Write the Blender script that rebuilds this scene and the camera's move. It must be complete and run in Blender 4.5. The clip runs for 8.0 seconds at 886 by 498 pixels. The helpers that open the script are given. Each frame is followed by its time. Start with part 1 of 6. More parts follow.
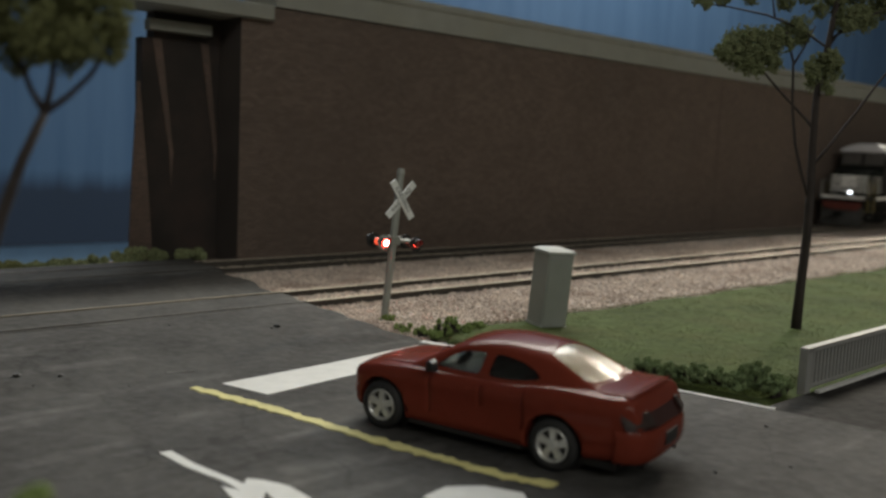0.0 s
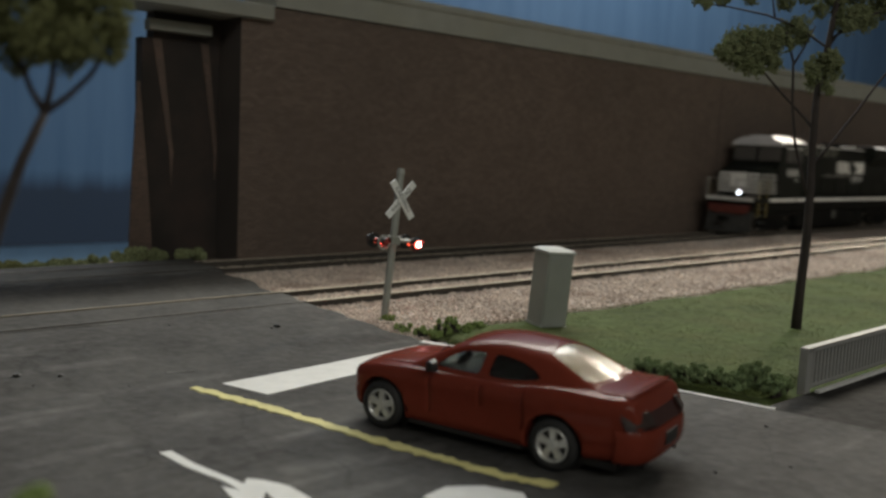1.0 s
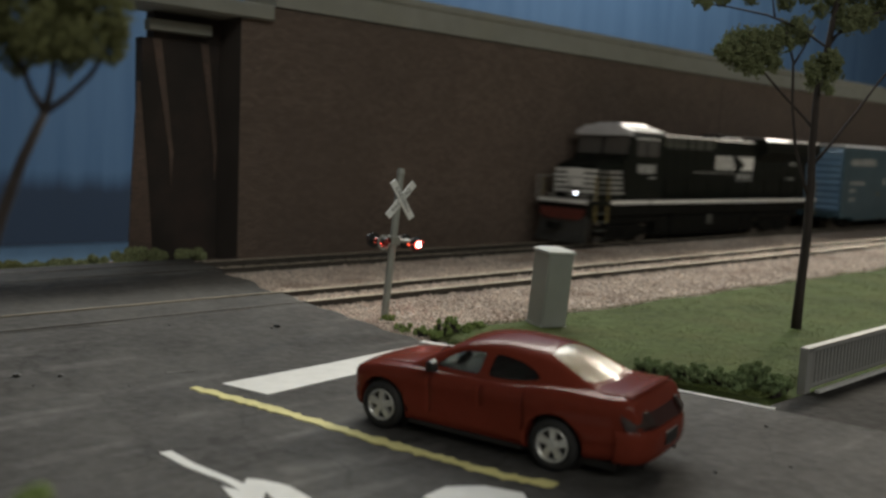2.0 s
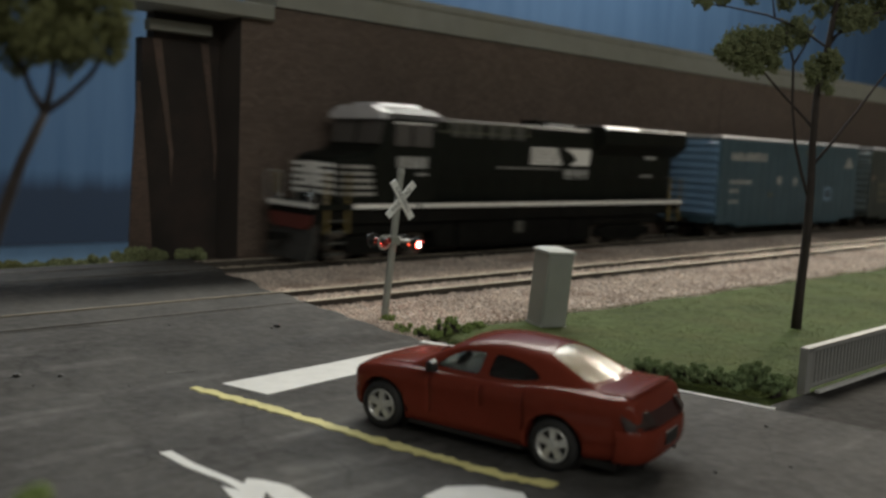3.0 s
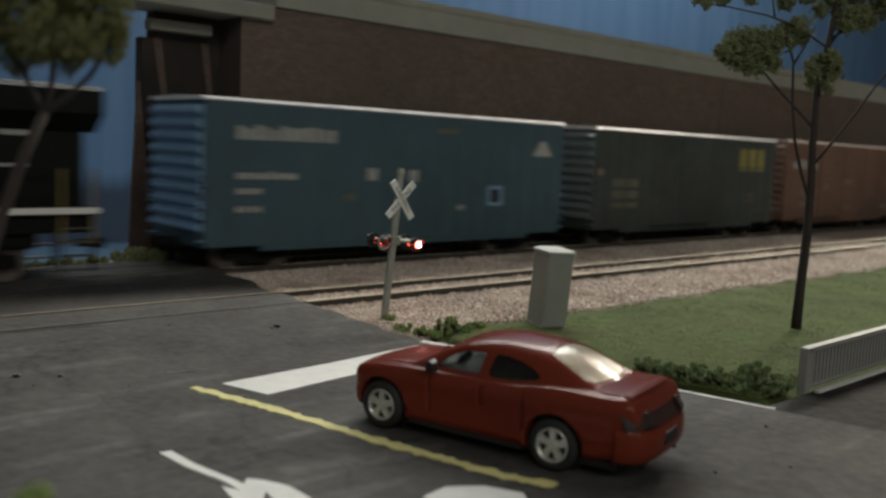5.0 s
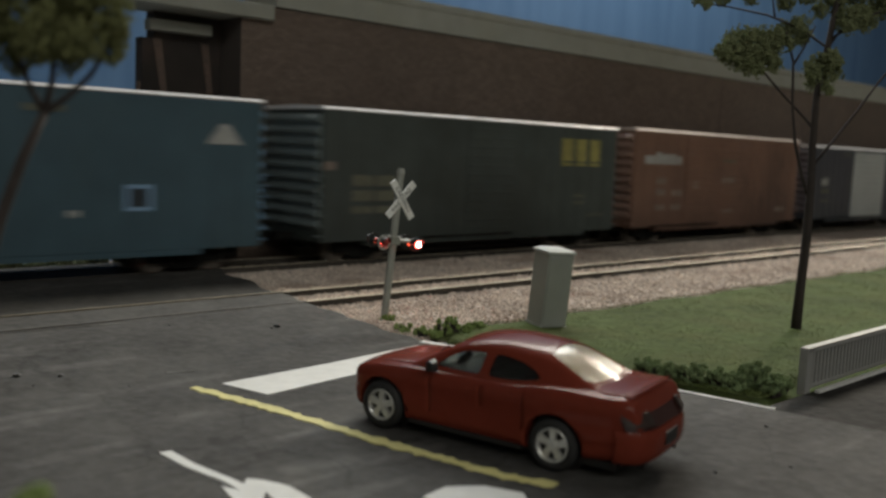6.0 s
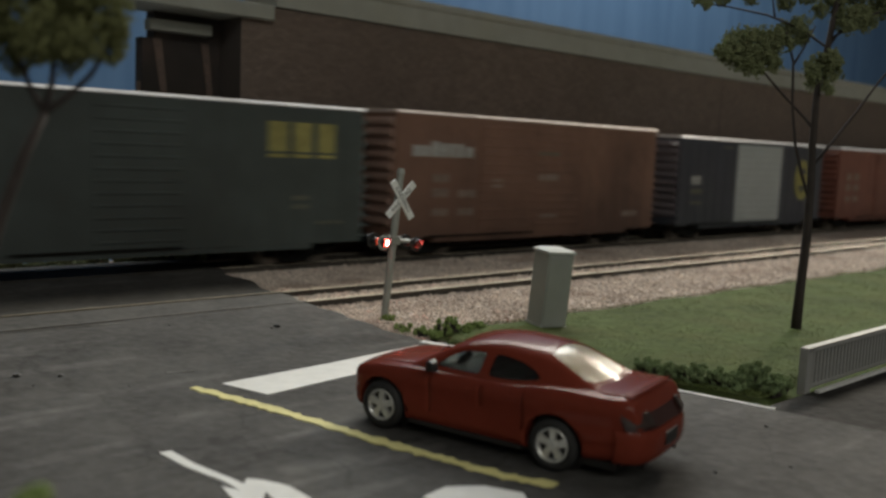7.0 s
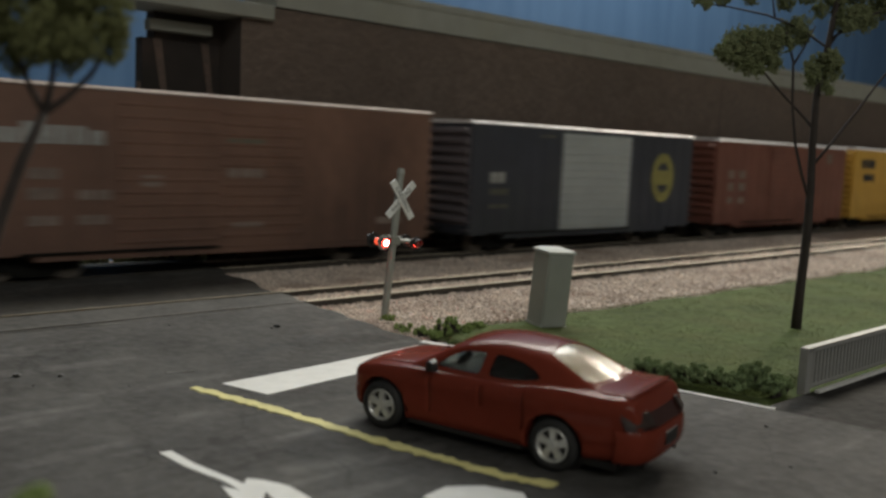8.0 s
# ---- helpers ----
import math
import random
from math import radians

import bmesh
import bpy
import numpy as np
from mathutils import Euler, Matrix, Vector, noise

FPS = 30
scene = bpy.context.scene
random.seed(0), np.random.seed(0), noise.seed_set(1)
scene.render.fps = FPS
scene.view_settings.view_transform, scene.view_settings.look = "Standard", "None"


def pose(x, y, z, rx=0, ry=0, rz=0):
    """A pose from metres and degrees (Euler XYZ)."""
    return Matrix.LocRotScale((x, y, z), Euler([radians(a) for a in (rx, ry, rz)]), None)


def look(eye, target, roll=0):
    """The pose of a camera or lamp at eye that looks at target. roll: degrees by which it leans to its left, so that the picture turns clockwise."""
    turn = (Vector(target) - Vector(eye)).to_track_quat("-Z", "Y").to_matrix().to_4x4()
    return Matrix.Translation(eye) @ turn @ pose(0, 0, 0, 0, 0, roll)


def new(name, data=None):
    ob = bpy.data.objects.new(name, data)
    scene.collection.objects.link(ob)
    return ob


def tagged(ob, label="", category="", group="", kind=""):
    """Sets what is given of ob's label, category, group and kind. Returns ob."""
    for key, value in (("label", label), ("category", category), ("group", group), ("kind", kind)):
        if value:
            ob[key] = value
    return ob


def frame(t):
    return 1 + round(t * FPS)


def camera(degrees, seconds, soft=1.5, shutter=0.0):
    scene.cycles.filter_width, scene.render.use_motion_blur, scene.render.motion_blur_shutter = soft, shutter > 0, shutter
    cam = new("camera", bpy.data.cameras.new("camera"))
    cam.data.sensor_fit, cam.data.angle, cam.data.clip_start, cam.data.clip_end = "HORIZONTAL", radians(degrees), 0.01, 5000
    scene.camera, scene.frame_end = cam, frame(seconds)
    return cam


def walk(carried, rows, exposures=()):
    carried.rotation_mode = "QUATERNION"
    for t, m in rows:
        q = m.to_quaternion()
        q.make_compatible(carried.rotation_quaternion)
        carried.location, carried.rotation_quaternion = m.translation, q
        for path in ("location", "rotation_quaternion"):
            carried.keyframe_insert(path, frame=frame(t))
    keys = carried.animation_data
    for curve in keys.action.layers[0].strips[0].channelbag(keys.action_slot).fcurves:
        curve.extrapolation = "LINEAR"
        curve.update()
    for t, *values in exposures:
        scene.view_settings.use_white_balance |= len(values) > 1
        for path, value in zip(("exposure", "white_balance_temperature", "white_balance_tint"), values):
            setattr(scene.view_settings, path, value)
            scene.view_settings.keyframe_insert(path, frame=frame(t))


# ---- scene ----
MM = 0.001          # every size below is in millimetres of the model layout
RNG = random.Random(7)

# camera: stands still
EYE = Vector((0.0, 0.0, 0.04678))
WAY = Vector((0.67680, 0.72784, -0.11130))
cam = camera(52.0, 8.0, soft=2.6, shutter=0.8)
cam.data.dof.use_dof = True
cam.data.dof.focus_distance = 0.205
cam.data.dof.aperture_fstop = 25.0
walk(cam, [(0.0, look(EYE, EYE + WAY, 2.51)), (8.0, look(EYE, EYE + WAY, 2.51))],
     exposures=[(0.0, 0.0), (8.0, 0.0)])

# room light: unseen pendant and ceiling tube, an added fill tube, dim room bounce
world = bpy.data.worlds.new("room_air")
scene.world = world
world.use_nodes = True
world.node_tree.nodes["Background"].inputs[0].default_value = (0.75, 0.85, 1.0, 1)
world.node_tree.nodes["Background"].inputs[1].default_value = 0.02
LAMP = (1779, 612, 858)
FILL_LAMP = Vector((-0.18, -0.75, 0.58))


def ceiling_bulb():
    d = bpy.data.lights.new("pendant_bulb", "AREA")
    d.shape, d.size, d.energy, d.color = "DISK", 0.21, 1.8, (1.0, 0.90, 0.74)
    d.spread = radians(62)          # cone narrowed to keep the light off the back wall
    ob = new("pendant_bulb", d)
    ob.matrix_world = look([c * MM for c in LAMP], (0.2, 0.17, 0))
    # unseen ceiling tube added as the main light, angled from the train's shadow
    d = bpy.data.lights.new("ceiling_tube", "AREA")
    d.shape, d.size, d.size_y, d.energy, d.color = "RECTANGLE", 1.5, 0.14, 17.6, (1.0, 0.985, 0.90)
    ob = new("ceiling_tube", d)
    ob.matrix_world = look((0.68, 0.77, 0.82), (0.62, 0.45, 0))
    # added fill from the left; fixture unseen, direction taken from the lit ends
    d = bpy.data.lights.new("fill_tube", "AREA")
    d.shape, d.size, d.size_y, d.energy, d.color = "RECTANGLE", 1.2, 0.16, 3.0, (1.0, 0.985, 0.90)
    ob = new("fill_tube", d)
    ob.matrix_world = look(FILL_LAMP, (0.45, 0.28, 0.03))



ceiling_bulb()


# ---- materials ----
def mat(name, col, rough=0.6, metal=0.0, vary=0.25, scale=400.0, bump=0.0, fine=0.0, spec=0.5, coat=0.0,
        stain=None, stain_scale=40.0, stain_amount=0.5, island=False, cracks=0.0):
    """A surface with two scales of colour change, an optional stain and bump."""
    m = bpy.data.materials.new(name)
    m.use_nodes = True
    nt = m.node_tree
    b = nt.nodes["Principled BSDF"]
    b.inputs["Roughness"].default_value = rough
    b.inputs["Metallic"].default_value = metal
    b.inputs["Specular IOR Level"].default_value = spec
    b.inputs["Coat Weight"].default_value = coat
    b.inputs["Coat Roughness"].default_value = 0.06
    tc = nt.nodes.new("ShaderNodeTexCoord")
    n1 = nt.nodes.new("ShaderNodeTexNoise")
    n1.inputs["Scale"].default_value, n1.inputs["Detail"].default_value = scale, 5
    nt.links.new(tc.outputs["Object"], n1.inputs["Vector"])
    n2 = nt.nodes.new("ShaderNodeTexNoise")
    n2.inputs["Scale"].default_value, n2.inputs["Detail"].default_value = scale / 9, 3
    nt.links.new(tc.outputs["Object"], n2.inputs["Vector"])
    add = nt.nodes.new("ShaderNodeMath")
    add.operation = "ADD"
    nt.links.new(n1.outputs["Fac"], add.inputs[0])
    nt.links.new(n2.outputs["Fac"], add.inputs[1])
    src = add.outputs[0]
    if island:
        g = nt.nodes.new("ShaderNodeObjectInfo" if island == "object" else "ShaderNodeNewGeometry")
        a2 = nt.nodes.new("ShaderNodeMath")
        a2.operation = "ADD"
        nt.links.new(src, a2.inputs[0])
        nt.links.new(g.outputs["Random" if island == "object" else "Random Per Island"], a2.inputs[1])
        a3 = nt.nodes.new("ShaderNodeMath")
        a3.operation, a3.inputs[1].default_value = "MULTIPLY", 0.667
        nt.links.new(a2.outputs[0], a3.inputs[0])
        src = a3.outputs[0]
    mr = nt.nodes.new("ShaderNodeMapRange")
    mr.inputs["From Min"].default_value, mr.inputs["From Max"].default_value = (0.4, 1.6) if island else (0.65, 1.35)
    mr.inputs["To Min"].default_value, mr.inputs["To Max"].default_value = 1 - vary, 1 + vary
    nt.links.new(src, mr.inputs["Value"])
    mul = nt.nodes.new("ShaderNodeMix")
    mul.data_type, mul.blend_type = "RGBA", "MULTIPLY"
    mul.inputs["Factor"].default_value = 1
    mul.inputs["A"].default_value = (*col, 1)
    nt.links.new(mr.outputs["Result"], mul.inputs["B"])
    out = mul.outputs["Result"]
    if stain:
        n3 = nt.nodes.new("ShaderNodeTexNoise")
        n3.inputs["Scale"].default_value, n3.inputs["Detail"].default_value = stain_scale, 6
        n3.inputs["Roughness"].default_value = 0.65
        nt.links.new(tc.outputs["Object"], n3.inputs["Vector"])
        r3 = nt.nodes.new("ShaderNodeMapRange")
        r3.inputs["From Min"].default_value, r3.inputs["From Max"].default_value = 0.48, 0.66
        r3.inputs["To Max"].default_value = stain_amount
        nt.links.new(n3.outputs["Fac"], r3.inputs["Value"])
        mx = nt.nodes.new("ShaderNodeMix")
        mx.data_type = "RGBA"
        mx.inputs["B"].default_value = (*stain, 1)
        nt.links.new(r3.outputs["Result"], mx.inputs["Factor"])
        nt.links.new(out, mx.inputs["A"])
        out = mx.outputs["Result"]
    if cracks:
        # hairline cracks and pale scuffs drawn out along the track
        wv = nt.nodes.new("ShaderNodeTexNoise")
        wv.inputs["Scale"].default_value, wv.inputs["Detail"].default_value = 60, 4
        nt.links.new(tc.outputs["Object"], wv.inputs["Vector"])
        sc = nt.nodes.new("ShaderNodeVectorMath")
        sc.operation = "MULTIPLY_ADD"
        sc.inputs[1].default_value = (0.03, 0.03, 0.0)
        nt.links.new(wv.outputs["Color"], sc.inputs[0])
        nt.links.new(tc.outputs["Object"], sc.inputs[2])
        vo = nt.nodes.new("ShaderNodeTexVoronoi")
        vo.feature = "DISTANCE_TO_EDGE"
        vo.inputs["Scale"].default_value = 26
        nt.links.new(sc.outputs[0], vo.inputs["Vector"])
        cr = nt.nodes.new("ShaderNodeMapRange")
        cr.inputs["From Min"].default_value, cr.inputs["From Max"].default_value = 0.004, 0.014
        cr.inputs["To Min"].default_value, cr.inputs["To Max"].default_value = 1 - cracks, 1.0
        nt.links.new(vo.outputs["Distance"], cr.inputs["Value"])
        mp = nt.nodes.new("ShaderNodeMapping")
        mp.inputs["Scale"].default_value = (25, 130, 25)
        mp.inputs["Rotation"].default_value = (0, 0, 0.25)
        nt.links.new(tc.outputs["Object"], mp.inputs["Vector"])
        sn = nt.nodes.new("ShaderNodeTexNoise")
        sn.inputs["Scale"].default_value, sn.inputs["Detail"].default_value = 1.0, 6
        nt.links.new(mp.outputs[0], sn.inputs["Vector"])
        sm = nt.nodes.new("ShaderNodeMapRange")
        sm.inputs["From Min"].default_value, sm.inputs["From Max"].default_value = 0.56, 0.72
        sm.inputs["To Min"].default_value, sm.inputs["To Max"].default_value = 1.0, 1.75
        nt.links.new(sn.outputs["Fac"], sm.inputs["Value"])
        m1 = nt.nodes.new("ShaderNodeMath")
        m1.operation = "MULTIPLY"
        nt.links.new(cr.outputs["Result"], m1.inputs[0])
        nt.links.new(sm.outputs["Result"], m1.inputs[1])
        m2 = nt.nodes.new("ShaderNodeMix")
        m2.data_type, m2.blend_type = "RGBA", "MULTIPLY"
        m2.inputs["Factor"].default_value = 1
        nt.links.new(out, m2.inputs["A"])
        nt.links.new(m1.outputs[0], m2.inputs["B"])
        out = m2.outputs["Result"]
    nt.links.new(out, b.inputs["Base Color"])
    if bump:
        bp = nt.nodes.new("ShaderNodeBump")
        bp.inputs["Distance"].default_value, bp.inputs["Strength"].default_value = bump * MM, 0.8
        nt.links.new(n1.outputs["Fac"], bp.inputs["Height"])
        nt.links.new(bp.outputs["Normal"], b.inputs["Normal"])
    return m


def glass(name, col, rough=0.05):
    m = bpy.data.materials.new(name)
    m.use_nodes = True
    b = m.node_tree.nodes["Principled BSDF"]
    b.inputs["Base Color"].default_value = (*col, 1)
    b.inputs["Roughness"].default_value = rough
    b.inputs["Transmission Weight"].default_value = 0.85
    b.inputs["IOR"].default_value = 1.45
    return m


def glow(name, col, strength):
    m = bpy.data.materials.new(name)
    m.use_nodes = True
    b = m.node_tree.nodes["Principled BSDF"]
    b.inputs["Base Color"].default_value = (*col, 1)
    b.inputs["Emission Color"].default_value = (*col, 1)
    b.inputs["Emission Strength"].default_value = strength
    return m


def brick_mat(name, c1, c2, mortar, scale=0.85):
    """Embossed brick sheet: brick courses of about 0.85 mm with fine joints."""
    m = bpy.data.materials.new(name)
    m.use_nodes = True
    nt = m.node_tree
    b = nt.nodes["Principled BSDF"]
    b.inputs["Roughness"].default_value = 0.75
    tc = nt.nodes.new("ShaderNodeTexCoord")
    sep = nt.nodes.new("ShaderNodeSeparateXYZ")
    com = nt.nodes.new("ShaderNodeCombineXYZ")
    nt.links.new(tc.outputs["Object"], sep.inputs[0])
    nt.links.new(sep.outputs[0], com.inputs[0])
    nt.links.new(sep.outputs[2], com.inputs[1])
    br = nt.nodes.new("ShaderNodeTexBrick")
    br.inputs["Color1"].default_value, br.inputs["Color2"].default_value = (*c1, 1), (*c2, 1)
    br.inputs["Mortar"].default_value = (*mortar, 1)
    br.inputs["Scale"].default_value = 1.0 / MM
    br.inputs["Brick Width"].default_value, br.inputs["Row Height"].default_value = 3.0 * scale, 1.15 * scale
    br.inputs["Mortar Size"].default_value = 0.11 * scale
    br.inputs["Mortar Smooth"].default_value = 0.4
    nt.links.new(com.outputs[0], br.inputs["Vector"])
    n = nt.nodes.new("ShaderNodeTexNoise")
    n.inputs["Scale"].default_value, n.inputs["Detail"].default_value = 35, 5
    nt.links.new(tc.outputs["Object"], n.inputs["Vector"])
    mr = nt.nodes.new("ShaderNodeMapRange")
    mr.inputs["From Min"].default_value, mr.inputs["From Max"].default_value = 0.3, 0.7
    mr.inputs["To Min"].default_value, mr.inputs["To Max"].default_value = 0.7, 1.25
    nt.links.new(n.outputs["Fac"], mr.inputs["Value"])
    mul = nt.nodes.new("ShaderNodeMix")
    mul.data_type, mul.blend_type = "RGBA", "MULTIPLY"
    mul.inputs["Factor"].default_value = 1
    nt.links.new(br.outputs["Color"], mul.inputs["A"])
    nt.links.new(mr.outputs["Result"], mul.inputs["B"])
    nt.links.new(mul.outputs["Result"], b.inputs["Base Color"])
    inv = nt.nodes.new("ShaderNodeMath")
    inv.operation, inv.inputs[0].default_value = "SUBTRACT", 1.0
    nt.links.new(br.outputs["Fac"], inv.inputs[1])
    bp = nt.nodes.new("ShaderNodeBump")
    bp.inputs["Distance"].default_value, bp.inputs["Strength"].default_value = 0.12 * MM, 0.9
    nt.links.new(inv.outputs[0], bp.inputs["Height"])
    nt.links.new(bp.outputs["Normal"], b.inputs["Normal"])
    return m


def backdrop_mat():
    """Blue sky wall with vertical streaks and a darker band low down."""
    m = bpy.data.materials.new("painted_sky")
    m.use_nodes = True
    nt = m.node_tree
    b = nt.nodes["Principled BSDF"]
    b.inputs["Roughness"].default_value = 0.8
    tc = nt.nodes.new("ShaderNodeTexCoord")
    mp = nt.nodes.new("ShaderNodeMapping")
    mp.inputs["Scale"].default_value = (28, 28, 2.1)
    nt.links.new(tc.outputs["Object"], mp.inputs["Vector"])
    n = nt.nodes.new("ShaderNodeTexNoise")
    n.inputs["Scale"].default_value, n.inputs["Detail"].default_value = 1.6, 5
    nt.links.new(mp.outputs[0], n.inputs["Vector"])
    r = nt.nodes.new("ShaderNodeValToRGB")
    r.color_ramp.elements[0].position, r.color_ramp.elements[0].color = 0.32, (0.080, 0.174, 0.34, 1)
    r.color_ramp.elements[1].position, r.color_ramp.elements[1].color = 0.68, (0.118, 0.233, 0.425, 1)
    nt.links.new(n.outputs["Fac"], r.inputs["Fac"])
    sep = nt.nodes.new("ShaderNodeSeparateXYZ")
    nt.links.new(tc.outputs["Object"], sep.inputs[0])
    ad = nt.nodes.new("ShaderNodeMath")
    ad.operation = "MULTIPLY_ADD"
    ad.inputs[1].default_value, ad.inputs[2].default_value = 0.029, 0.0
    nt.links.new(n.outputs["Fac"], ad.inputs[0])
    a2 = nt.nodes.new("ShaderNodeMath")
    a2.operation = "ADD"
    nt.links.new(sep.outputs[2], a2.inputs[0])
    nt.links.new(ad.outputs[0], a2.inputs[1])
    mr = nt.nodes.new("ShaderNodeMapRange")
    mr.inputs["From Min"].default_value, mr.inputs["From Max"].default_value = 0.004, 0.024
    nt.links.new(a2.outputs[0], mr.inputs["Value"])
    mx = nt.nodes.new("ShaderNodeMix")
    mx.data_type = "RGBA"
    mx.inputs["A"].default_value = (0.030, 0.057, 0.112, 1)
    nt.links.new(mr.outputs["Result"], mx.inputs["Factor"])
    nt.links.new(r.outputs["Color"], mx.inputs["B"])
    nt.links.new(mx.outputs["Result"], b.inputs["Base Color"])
    return m


def set_mix(m, transmission):
    m.node_tree.nodes["Principled BSDF"].inputs["Transmission Weight"].default_value = transmission
    return m


